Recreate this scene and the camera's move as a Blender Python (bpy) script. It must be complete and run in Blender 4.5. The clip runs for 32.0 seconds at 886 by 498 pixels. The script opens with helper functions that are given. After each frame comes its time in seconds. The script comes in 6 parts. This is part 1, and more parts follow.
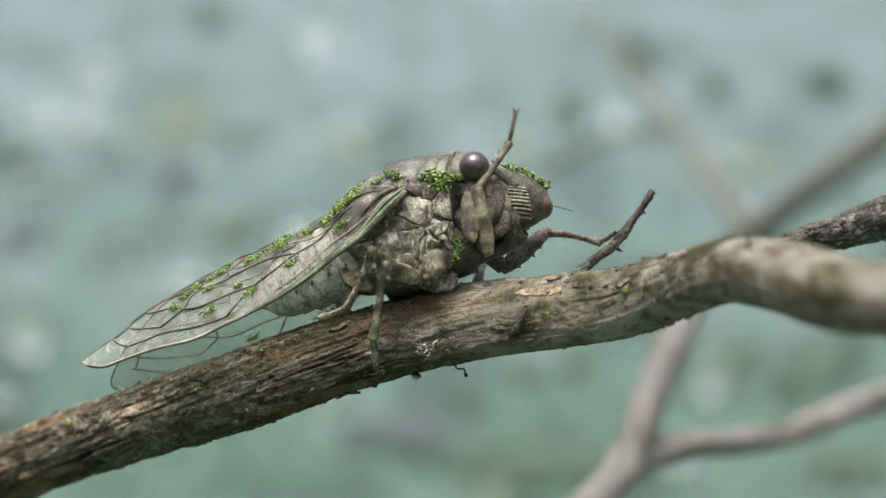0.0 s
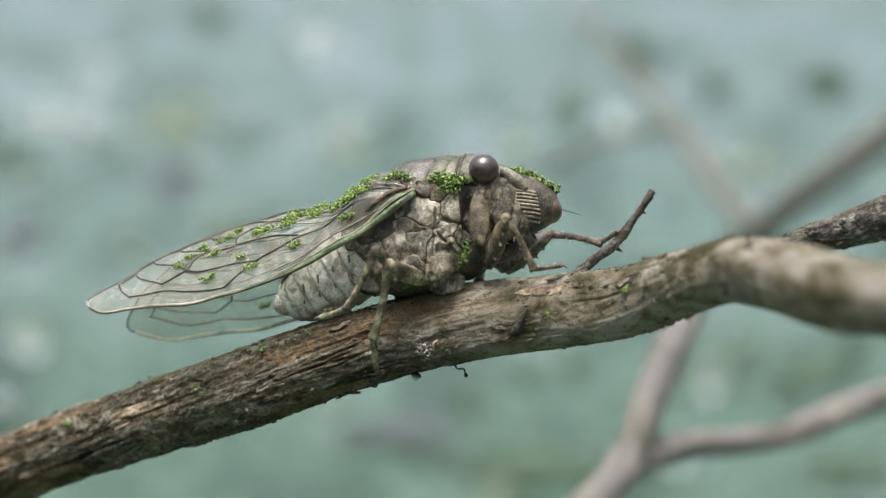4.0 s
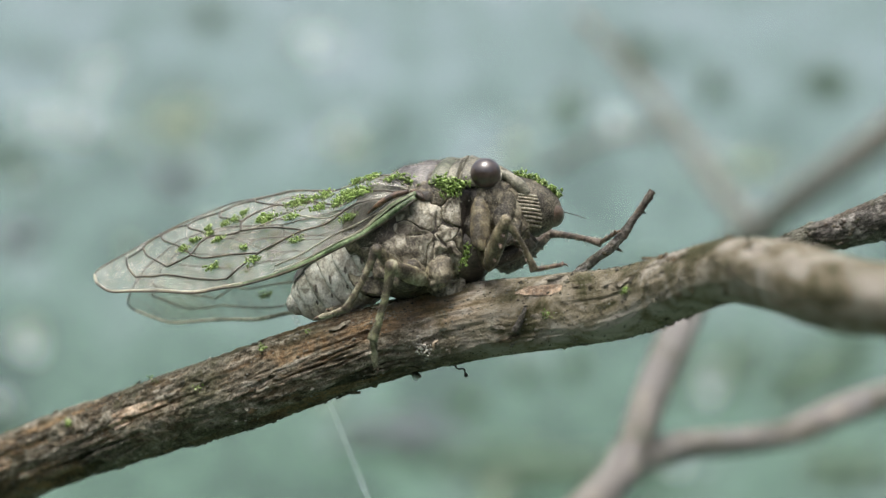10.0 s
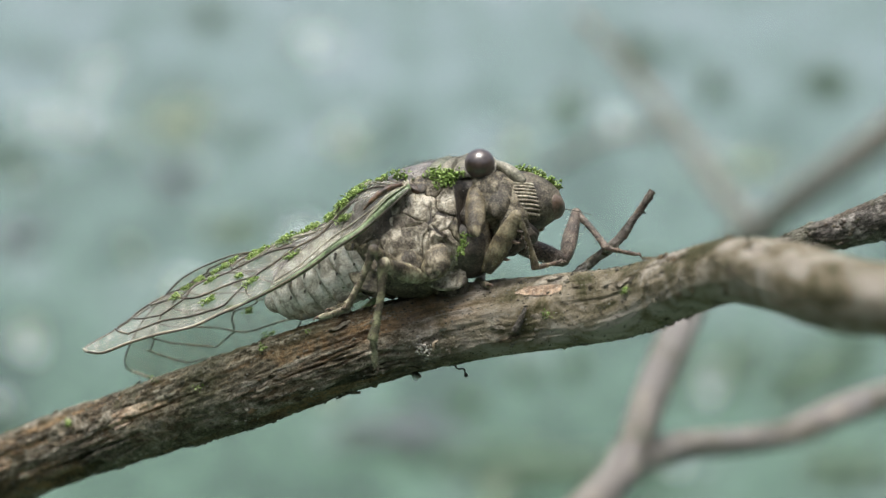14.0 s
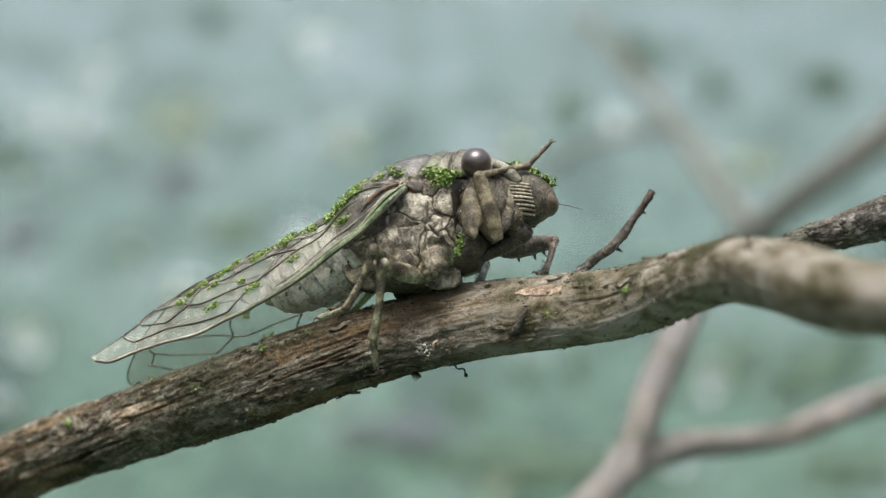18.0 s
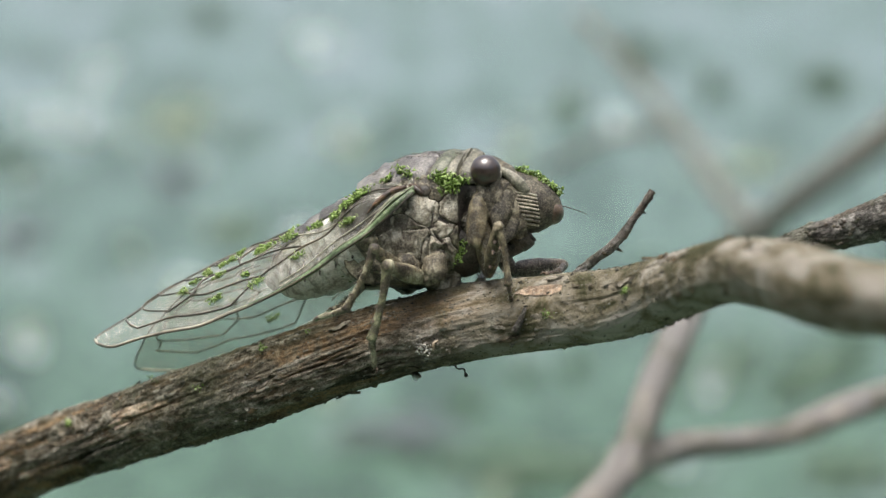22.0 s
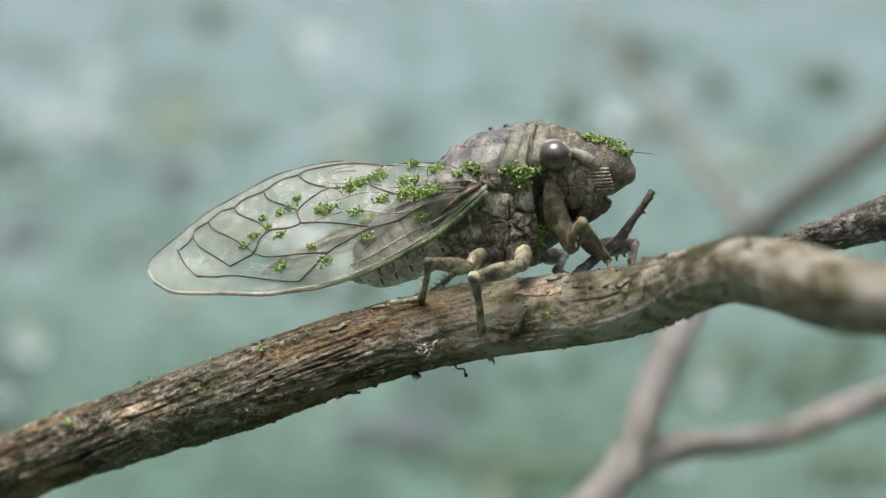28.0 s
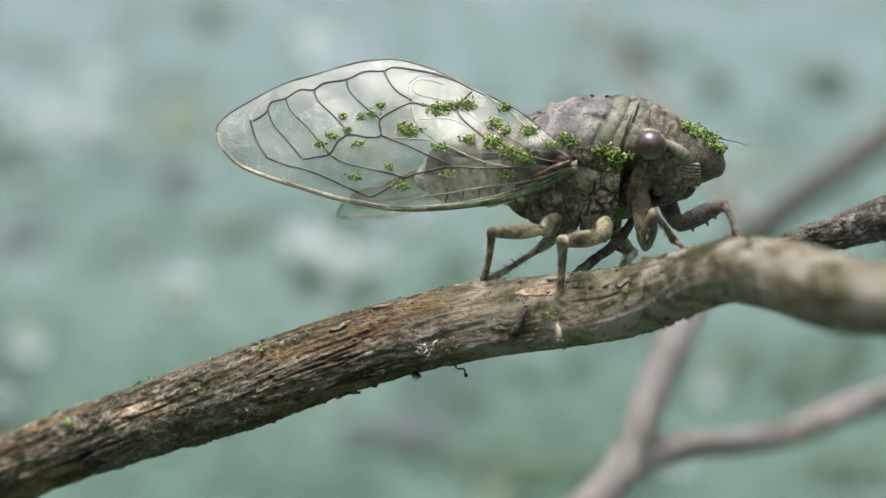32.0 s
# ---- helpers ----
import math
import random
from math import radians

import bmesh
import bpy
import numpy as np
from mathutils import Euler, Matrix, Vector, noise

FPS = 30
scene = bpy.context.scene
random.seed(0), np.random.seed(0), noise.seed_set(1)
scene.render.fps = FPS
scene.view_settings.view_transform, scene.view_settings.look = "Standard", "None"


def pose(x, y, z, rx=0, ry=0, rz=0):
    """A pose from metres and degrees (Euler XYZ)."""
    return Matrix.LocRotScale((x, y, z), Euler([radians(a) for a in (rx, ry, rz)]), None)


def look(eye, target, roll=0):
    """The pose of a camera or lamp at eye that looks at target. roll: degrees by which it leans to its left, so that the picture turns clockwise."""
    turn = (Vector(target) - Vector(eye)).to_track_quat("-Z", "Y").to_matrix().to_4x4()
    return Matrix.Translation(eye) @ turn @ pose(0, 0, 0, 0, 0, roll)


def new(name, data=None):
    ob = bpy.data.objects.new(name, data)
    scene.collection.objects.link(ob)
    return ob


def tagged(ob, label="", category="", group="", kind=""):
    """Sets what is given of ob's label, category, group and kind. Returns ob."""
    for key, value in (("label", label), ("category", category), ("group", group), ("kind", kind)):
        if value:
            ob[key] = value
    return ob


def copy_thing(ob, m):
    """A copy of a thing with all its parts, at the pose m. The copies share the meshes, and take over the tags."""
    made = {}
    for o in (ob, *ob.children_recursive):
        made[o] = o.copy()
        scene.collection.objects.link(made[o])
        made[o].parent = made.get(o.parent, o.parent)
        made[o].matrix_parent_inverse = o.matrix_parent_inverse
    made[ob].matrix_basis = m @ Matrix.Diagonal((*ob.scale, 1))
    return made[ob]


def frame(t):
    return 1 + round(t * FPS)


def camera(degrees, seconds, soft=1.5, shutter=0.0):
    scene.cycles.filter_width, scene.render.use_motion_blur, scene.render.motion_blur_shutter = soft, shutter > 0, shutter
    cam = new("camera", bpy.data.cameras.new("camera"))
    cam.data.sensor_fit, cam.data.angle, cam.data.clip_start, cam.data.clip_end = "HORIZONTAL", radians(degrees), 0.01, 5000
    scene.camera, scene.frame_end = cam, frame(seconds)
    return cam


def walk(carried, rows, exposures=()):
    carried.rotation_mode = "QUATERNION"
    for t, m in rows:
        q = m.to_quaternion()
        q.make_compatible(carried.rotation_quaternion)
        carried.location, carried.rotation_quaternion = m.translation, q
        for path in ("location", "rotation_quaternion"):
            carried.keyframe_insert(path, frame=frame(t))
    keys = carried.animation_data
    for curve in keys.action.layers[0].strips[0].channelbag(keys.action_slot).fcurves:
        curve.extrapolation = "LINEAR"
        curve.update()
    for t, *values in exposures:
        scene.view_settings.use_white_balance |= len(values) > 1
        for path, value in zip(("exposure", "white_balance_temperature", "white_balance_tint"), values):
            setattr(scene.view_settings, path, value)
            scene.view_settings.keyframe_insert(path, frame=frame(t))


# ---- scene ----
# Plan: the stage is a plane through the branch, square to the lens. x runs right, z up, y away from
# the lens, in millimetres, with its middle 0.8 m above the pond; it leans back by 15 degrees.
LEAN, REACH, HEIGHT = 15.0, 277.9, 0.8
STAGE = Matrix.Translation((0, 0, HEIGHT)) @ Matrix.Rotation(radians(-LEAN), 4, "X")
MM = 0.001

cam = camera(20, 32.0, soft=1.3, shutter=0.4)
EYE = STAGE @ Vector((0, -REACH * MM, 0))
cam.data.dof.use_dof = True
cam.data.dof.focus_distance = (REACH + 0.5) * MM
cam.data.dof.aperture_fstop = 20.0
view = look(EYE, STAGE @ Vector((0, 0, 0)))
walk(cam, [(0.0, view), (32.0, view)], exposures=[(0.0, 0.41), (32.0, 0.41)])

# ---- world and sun: a bright overcast sky ----
world = bpy.data.worlds.new("sky")
world.use_nodes = True
scene.world = world
wn = world.node_tree.nodes
sky = wn.new("ShaderNodeTexSky")
sky.sky_type = "NISHITA"
sky.sun_disc = False
sky.sun_elevation, sky.sun_rotation = radians(82), radians(240)
sky.air_density, sky.dust_density, sky.ozone_density = 1.0, 6.0, 1.0
wn["Background"].inputs["Strength"].default_value = 0.16
haze = wn.new("ShaderNodeHueSaturation")
haze.inputs["Saturation"].default_value = 0.58
world.node_tree.links.new(sky.outputs["Color"], haze.inputs["Color"])
world.node_tree.links.new(haze.outputs["Color"], wn["Background"].inputs["Color"])

sun = new("sun", bpy.data.lights.new("sun", "SUN"))
sun.data.energy, sun.data.angle, sun.data.color = 2.2, radians(30), (1.0, 0.97, 0.92)
sun.matrix_world = look((-0.24, -0.16, 2.3), (0, 0, 0.6))


# ---- materials ----
def material(name):
    m = bpy.data.materials.new(name)
    m.use_nodes = True
    return m, m.node_tree.nodes, m.node_tree.links, m.node_tree.nodes["Principled BSDF"]


def grain(nodes, links, scale, detail=4.0, rough=0.6, stretch=(1, 1, 1), uv=False, random_shift=True, distortion=0.0):
    """Noise with its scale in features per millimetre, on object space or on the grain map."""
    co = nodes.new("ShaderNodeTexCoord")
    mp = nodes.new("ShaderNodeMapping")
    mp.inputs["Scale"].default_value = [1000 * s if not uv else s for s in stretch]
    links.new(co.outputs["UV" if uv else "Object"], mp.inputs["Vector"])
    n = nodes.new("ShaderNodeTexNoise")
    n.inputs["Scale"].default_value = scale
    n.inputs["Detail"].default_value = detail
    n.inputs["Roughness"].default_value = rough
    n.inputs["Distortion"].default_value = distortion
    if random_shift:
        n.noise_dimensions = "4D"
        info = nodes.new("ShaderNodeObjectInfo")
        mul = nodes.new("ShaderNodeMath")
        mul.operation = "MULTIPLY"
        mul.inputs[1].default_value = 37.0
        links.new(info.outputs["Random"], mul.inputs[0])
        links.new(mul.outputs[0], n.inputs["W"])
    links.new(mp.outputs["Vector"], n.inputs["Vector"])
    return n.outputs["Fac"]


def ramp(nodes, links, fac, stops):
    r = nodes.new("ShaderNodeValToRGB")
    el = r.color_ramp.elements
    while len(el) < len(stops):
        el.new(0.5)
    for e, (pos, col) in zip(el, stops):
        e.position, e.color = pos, (*col, 1)
    links.new(fac, r.inputs["Fac"])
    return r.outputs["Color"]


def blend(nodes, links, fac, a, b, mode="MIX"):
    x = nodes.new("ShaderNodeMix")
    x.data_type, x.blend_type = "RGBA", mode
    for sock, val in ((x.inputs[0], fac), (x.inputs[6], a), (x.inputs[7], b)):
        if hasattr(val, "links"):
            links.new(val, sock)
        else:
            sock.default_value = val if isinstance(val, float) else (*val, 1)
    return x.outputs[2]


def relief(nodes, links, bsdf, fac, strength, distance_mm):
    b = nodes.new("ShaderNodeBump")
    b.inputs["Strength"].default_value = strength
    b.inputs["Distance"].default_value = distance_mm * MM
    links.new(fac, b.inputs["Height"])
    links.new(b.outputs["Normal"], bsdf.inputs["Normal"])


def shell(name, dark, mid, light, scale=0.5, rough=0.55, dust=(0.4, 0.375, 0.3), dust_amount=0.5, bump=0.5, fine=7.0, pores=0.6):
    """Insect cuticle: blotches, fine speckle and a dusty film."""
    m, n, l, b = material(name)
    big = grain(n, l, scale, 3.0, 0.6, distortion=0.6)
    col = ramp(n, l, big, [(0.4, dark), (0.5, mid), (0.62, light)])
    small = grain(n, l, fine, 5.0, 0.7)
    speck = ramp(n, l, small, [(0.46, (0, 0, 0)), (0.6, (dust_amount,) * 3)])
    col = blend(n, l, speck, col, dust)
    b.inputs["Roughness"].default_value = rough
    pore = grain(n, l, fine * 0.55, 6.0, 0.8, distortion=0.3)
    col = blend(n, l, pores, col, ramp(n, l, pore, [(0.42, (0.2, 0.19, 0.17)), (0.49, (0.85, 0.85, 0.82)), (0.57, (1.6, 1.6, 1.52))]), "MULTIPLY")
    l.new(col, b.inputs["Base Color"])
    relief(n, l, b, pore, bump, 0.16)
    return m


M = {}
M["cuticle"] = shell("dusty_cuticle", (0.026, 0.019, 0.011), (0.11, 0.09, 0.055), (0.33, 0.29, 0.205), 1.0, 0.48, dust_amount=0.3, bump=0.8, pores=0.45)
M["flank"] = shell("dark_flank_cuticle", (0.016, 0.012, 0.008), (0.052, 0.042, 0.027), (0.14, 0.12, 0.08), 0.6, 0.5, dust_amount=0.35, bump=0.8, pores=0.7)
M["notum"] = shell("smoky_cuticle", (0.05, 0.045, 0.046), (0.12, 0.112, 0.115), (0.25, 0.235, 0.215), 0.3, 0.3, dust_amount=0.3, bump=0.45, pores=0.5)
M["collar"] = shell("olive_green_cuticle", (0.045, 0.052, 0.03), (0.105, 0.118, 0.075), (0.2, 0.205, 0.145), 0.35, 0.36, dust_amount=0.25, bump=0.4, pores=0.4)
M["brow"] = shell("pale_olive_cuticle", (0.1, 0.1, 0.075), (0.22, 0.215, 0.16), (0.36, 0.34, 0.27), 0.6, 0.45, dust_amount=0.3, bump=0.5, pores=0.5)
M["pronotum"] = shell("olive_cuticle", (0.045, 0.044, 0.03), (0.125, 0.12, 0.085), (0.25, 0.235, 0.175), 0.4, 0.38, dust_amount=0.35, bump=0.45, pores=0.45)
M["plate"] = shell("pale_cuticle", (0.06, 0.046, 0.03), (0.235, 0.208, 0.15), (0.56, 0.525, 0.43), 1.0, 0.55, dust_amount=0.4, bump=0.8, pores=0.45)
M["belly"] = shell("whitish_cuticle", (0.34, 0.3, 0.25), (0.7, 0.665, 0.6), (0.86, 0.84, 0.8), 0.9, 0.4, dust=(0.7, 0.67, 0.6), dust_amount=0.35, bump=0.5, pores=0.25)
M["leg"] = shell("leg_cuticle", (0.034, 0.024, 0.015), (0.17, 0.145, 0.085), (0.46, 0.44, 0.3), 0.6, 0.42, dust_amount=0.22, bump=0.6, pores=0.45)
M["tibia"] = shell("pale_green_leg_cuticle", (0.06, 0.05, 0.03), (0.2, 0.2, 0.105), (0.42, 0.43, 0.26), 0.5, 0.4, dust_amount=0.25, bump=0.6, pores=0.4)
M["foreleg"] = shell("ochre_leg_cuticle", (0.035, 0.026, 0.014), (0.12, 0.095, 0.05), (0.29, 0.25, 0.155), 0.6, 0.4, dust_amount=0.25, bump=0.6, pores=0.45)
# darker foreleg cuticle for the far side, its shade put into the colour
M["shaded_leg"] = shell("shaded_leg_cuticle", (0.03, 0.02, 0.015), (0.085, 0.058, 0.042), (0.19, 0.15, 0.12), 0.6, 0.42, dust_amount=0.3, bump=0.8, pores=0.8)
M["dark"] = shell("dark_cuticle", (0.02, 0.016, 0.013), (0.04, 0.032, 0.024), (0.08, 0.066, 0.05), 0.5, 0.45, dust_amount=0.1)
M["hinge"] = shell("red_brown_cuticle", (0.02, 0.012, 0.008), (0.065, 0.034, 0.019), (0.2, 0.115, 0.06), 0.7, 0.35, dust_amount=0.15)
M["ridge"] = shell("cream_ridge", (0.16, 0.14, 0.1), (0.33, 0.3, 0.22), (0.46, 0.43, 0.33), 0.8, 0.5, dust_amount=0.2)
M["nose"] = shell("brown_glossy_cuticle", (0.04, 0.026, 0.018), (0.11, 0.074, 0.052), (0.19, 0.14, 0.105), 0.5, 0.3, dust_amount=0.15, bump=0.2, pores=0.3)
M["claw"] = shell("claw_horn", (0.05, 0.03, 0.02), (0.11, 0.065, 0.045), (0.18, 0.12, 0.08), 1.0, 0.4, dust_amount=0.2)
M["hair"] = shell("pale_hair", (0.2, 0.18, 0.13), (0.35, 0.32, 0.25), (0.5, 0.47, 0.38), 0.5, 0.5)
M["costa"] = shell("green_vein", (0.035, 0.065, 0.022), (0.085, 0.14, 0.052), (0.2, 0.27, 0.14), 0.5, 0.3, dust=(0.36, 0.4, 0.28), dust_amount=0.3, bump=0.3)
M["vein"] = shell("brown_vein", (0.03, 0.025, 0.018), (0.07, 0.055, 0.04), (0.14, 0.11, 0.07), 0.3, 0.45, dust_amount=0.2, bump=0.2)
M["pale_vein"] = shell("pale_vein", (0.2, 0.19, 0.14), (0.36, 0.34, 0.26), (0.5, 0.48, 0.38), 0.3, 0.45, dust_amount=0.2, bump=0.2)


def eye_material():
    m, n, l, b = material("compound_eye")
    f = grain(n, l, 1.2, 2.0, 0.5)
    l.new(ramp(n, l, f, [(0.38, (0.03, 0.019, 0.015)), (0.62, (0.07, 0.048, 0.04))]), b.inputs["Base Color"])
    b.inputs["Roughness"].default_value = 0.22
    b.inputs["Coat Weight"].default_value = 1.0
    b.inputs["Coat Roughness"].default_value = 0.34
    b.inputs["Coat IOR"].default_value = 1.65
    relief(n, l, b, grain(n, l, 14.0, 1.0, 0.5), 0.15, 0.04)
    return m


def membrane_material():
    """Clear wing skin: mostly see-through, glossy, with a milky dusty film."""
    m, n, l, b = material("wing_membrane")
    out = n["Material Output"]
    clear = n.new("ShaderNodeBsdfTransparent")
    clear.inputs["Color"].default_value = (0.93, 0.95, 0.92, 1)
    film = grain(n, l, 0.28, 6.0, 0.7, random_shift=False)
    fine = grain(n, l, 3.0, 4.0, 0.75, random_shift=False)
    tone = grain(n, l, 0.9, 5.0, 0.7, random_shift=False, distortion=0.8)
    l.new(ramp(n, l, tone, [(0.38, (0.33, 0.285, 0.225)), (0.5, (0.54, 0.495, 0.43)), (0.62, (0.77, 0.74, 0.69))]), b.inputs["Base Color"])
    b.inputs["Roughness"].default_value = 0.5
    b.inputs["Specular IOR Level"].default_value = 0.2
    relief(n, l, b, film, 0.5, 0.5)
    co = n.new("ShaderNodeTexCoord")
    wave = n.new("ShaderNodeTexWave")
    wave.inputs["Scale"].default_value, wave.inputs["Distortion"].default_value = 190.0, 2.5
    wave.inputs["Detail"].default_value, wave.inputs["Detail Scale"].default_value = 2.0, 2.0
    l.new(co.outputs["Object"], wave.inputs["Vector"])
    ripple = n.new("ShaderNodeMath")
    ripple.operation = "MULTIPLY_ADD"
    ripple.inputs[1].default_value, ripple.inputs[2].default_value = 0.3, 0.85
    l.new(wave.outputs["Fac"], ripple.inputs[0])
    grey = n.new("ShaderNodeMath")
    grey.operation = "MULTIPLY"
    l.new(film, grey.inputs[0])
    l.new(ripple.outputs[0], grey.inputs[1])
    add = n.new("ShaderNodeMath")
    add.operation = "MULTIPLY"
    l.new(grey.outputs[0], add.inputs[0])
    l.new(fine, add.inputs[1])
    amount = n.new("ShaderNodeMapRange")
    for k, v in zip(("From Min", "From Max", "To Min", "To Max"), (0.17, 0.36, 0.07, 0.27)):
        amount.inputs[k].default_value = v
    l.new(add.outputs[0], amount.inputs["Value"])
    mix = n.new("ShaderNodeMixShader")
    l.new(amount.outputs[0], mix.inputs[0])
    l.new(clear.outputs[0], mix.inputs[1])
    l.new(b.outputs[0], mix.inputs[2])
    gloss = n.new("ShaderNodeBsdfGlossy")
    gloss.inputs["Roughness"].default_value = 0.3
    bump = n.new("ShaderNodeBump")
    bump.inputs["Strength"].default_value = 0.6
    bump.inputs["Distance"].default_value = 0.4 * MM
    l.new(film, bump.inputs["Height"])
    l.new(bump.outputs[0], gloss.inputs["Normal"])
    top = n.new("ShaderNodeMixShader")
    top.inputs[0].default_value = 0.028
    l.new(mix.outputs[0], top.inputs[1])
    l.new(gloss.outputs[0], top.inputs[2])
    l.new(top.outputs[0], out.inputs["Surface"])
    return m


def moss_material():
    m, n, l, b = material("green_weed_flakes")
    geo = n.new("ShaderNodeNewGeometry")
    col = ramp(n, l, geo.outputs["Random Per Island"], [(0.0, (0.09, 0.14, 0.03)), (0.4, (0.2, 0.31, 0.07)), (0.75, (0.33, 0.46, 0.14)), (1.0, (0.52, 0.6, 0.3))])
    l.new(col, b.inputs["Base Color"])
    b.inputs["Roughness"].default_value = 0.65
    b.inputs["Specular IOR Level"].default_value = 0.25
    relief(n, l, b, grain(n, l, 6.0, 3.0, 0.6), 0.4, 0.1)
    return m


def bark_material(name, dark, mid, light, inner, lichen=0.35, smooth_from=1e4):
    """Crusted bark. The mesh carries a layer value: 1 on the outer crust, 0 where the crust has flaked off to the inner
    bark.
    From smooth_from (mm along the limb) on, the bark is smoother and paler: partly younger bark, partly sky light on
    its top put into the colour."""
    m, n, l, b = material(name)
    streak = grain(n, l, 1.0, 8.0, 0.78, (0.42, 1.1, 1), uv=True, distortion=0.4)
    crust = ramp(n, l, streak, [(0.42, dark), (0.48, mid), (0.57, light)])
    tone = grain(n, l, 1.0, 4.0, 0.6, (0.07, 0.25, 1), uv=True, distortion=1.0)
    under = ramp(n, l, tone, [(0.4, dark), (0.48, inner), (0.56, (inner[0] * 1.8, inner[1] * 1.7, inner[2] * 1.55)), (0.64, mid)])
    lay = n.new("ShaderNodeAttribute")
    lay.attribute_name = "layer"
    col = blend(n, l, lay.outputs["Fac"], under, crust)
    spots = grain(n, l, 0.3, 7.0, 0.78)
    lich = ramp(n, l, spots, [(0.53, (0, 0, 0)), (0.66, (lichen,) * 3)])
    col = blend(n, l, lich, col, (0.3, 0.32, 0.24))
    moss = ramp(n, l, grain(n, l, 0.11, 5.0, 0.7), [(0.48, (0, 0, 0)), (0.6, (0.55, 0.55, 0.55))])
    col = blend(n, l, moss, col, (0.085, 0.092, 0.045))
    fine = grain(n, l, 1.9, 7.0, 0.85)
    col = blend(n, l, 0.62, col, ramp(n, l, fine, [(0.42, (0.32, 0.31, 0.28)), (0.49, (0.9, 0.89, 0.87)), (0.57, (1.7, 1.68, 1.63))]), "MULTIPLY")
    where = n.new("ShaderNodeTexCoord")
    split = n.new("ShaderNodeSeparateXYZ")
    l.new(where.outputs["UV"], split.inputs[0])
    pale_end = n.new("ShaderNodeMapRange")
    pale_end.inputs["From Min"].default_value, pale_end.inputs["From Max"].default_value = smooth_from, smooth_from + 16
    pale_end.inputs["To Max"].default_value = 0.88
    l.new(split.outputs["X"], pale_end.inputs["Value"])
    # pale bark tone, lightened further for the skylight on this end
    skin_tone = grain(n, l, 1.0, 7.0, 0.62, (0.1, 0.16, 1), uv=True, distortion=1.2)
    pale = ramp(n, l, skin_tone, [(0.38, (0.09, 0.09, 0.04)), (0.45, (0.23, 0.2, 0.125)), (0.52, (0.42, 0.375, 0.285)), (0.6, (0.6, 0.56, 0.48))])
    col = blend(n, l, pale_end.outputs[0], col, pale)
    l.new(col, b.inputs["Base Color"])
    b.inputs["Roughness"].default_value = 0.85
    b.inputs["Specular IOR Level"].default_value = 0.25
    relief(n, l, b, blend(n, l, 0.6, streak, fine), 1.0, 0.9)
    return m


M["eye"], M["membrane"], M["moss"] = eye_material(), membrane_material(), moss_material()
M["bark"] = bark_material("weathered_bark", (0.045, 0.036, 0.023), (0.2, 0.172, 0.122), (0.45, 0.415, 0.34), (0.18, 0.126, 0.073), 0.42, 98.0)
M["twig"] = bark_material("grey_brown_bark", (0.03, 0.027, 0.024), (0.15, 0.138, 0.122), (0.42, 0.4, 0.365), (0.09, 0.075, 0.06), 0.3)
M["far_twig"] = bark_material("pale_dry_bark", (0.21, 0.2, 0.19), (0.32, 0.305, 0.295), (0.43, 0.412, 0.4), (0.285, 0.268, 0.255), 0.1)
M["grey_twig"] = bark_material("grey_dry_bark", (0.13, 0.135, 0.125), (0.2, 0.205, 0.19), (0.27, 0.27, 0.255), (0.19, 0.185, 0.17), 0.1)
M["bare"] = shell("bare_wood", (0.22, 0.15, 0.095), (0.4, 0.29, 0.195), (0.56, 0.44, 0.33), 0.5, 0.7, dust=(0.5, 0.42, 0.32), dust_amount=0.4, fine=3.0)
def crumb_material():
    m, n, l, b = material("crust_crumbs")
    geo = n.new("ShaderNodeNewGeometry")
    l.new(ramp(n, l, geo.outputs["Random Per Island"], [(0.0, (0.05, 0.045, 0.033)), (0.5, (0.15, 0.142, 0.105)), (0.85, (0.25, 0.24, 0.195)), (1.0, (0.4, 0.385, 0.33))]), b.inputs["Base Color"])
    b.inputs["Roughness"].default_value = 0.9
    relief(n, l, b, grain(n, l, 9.0, 3.0, 0.6), 0.4, 0.05)
    return m


M["crumb"] = crumb_material()
M["bloom"] = shell("white_fluff", (0.4, 0.37, 0.33), (0.55, 0.52, 0.48), (0.7, 0.68, 0.64), 0.8, 0.9)


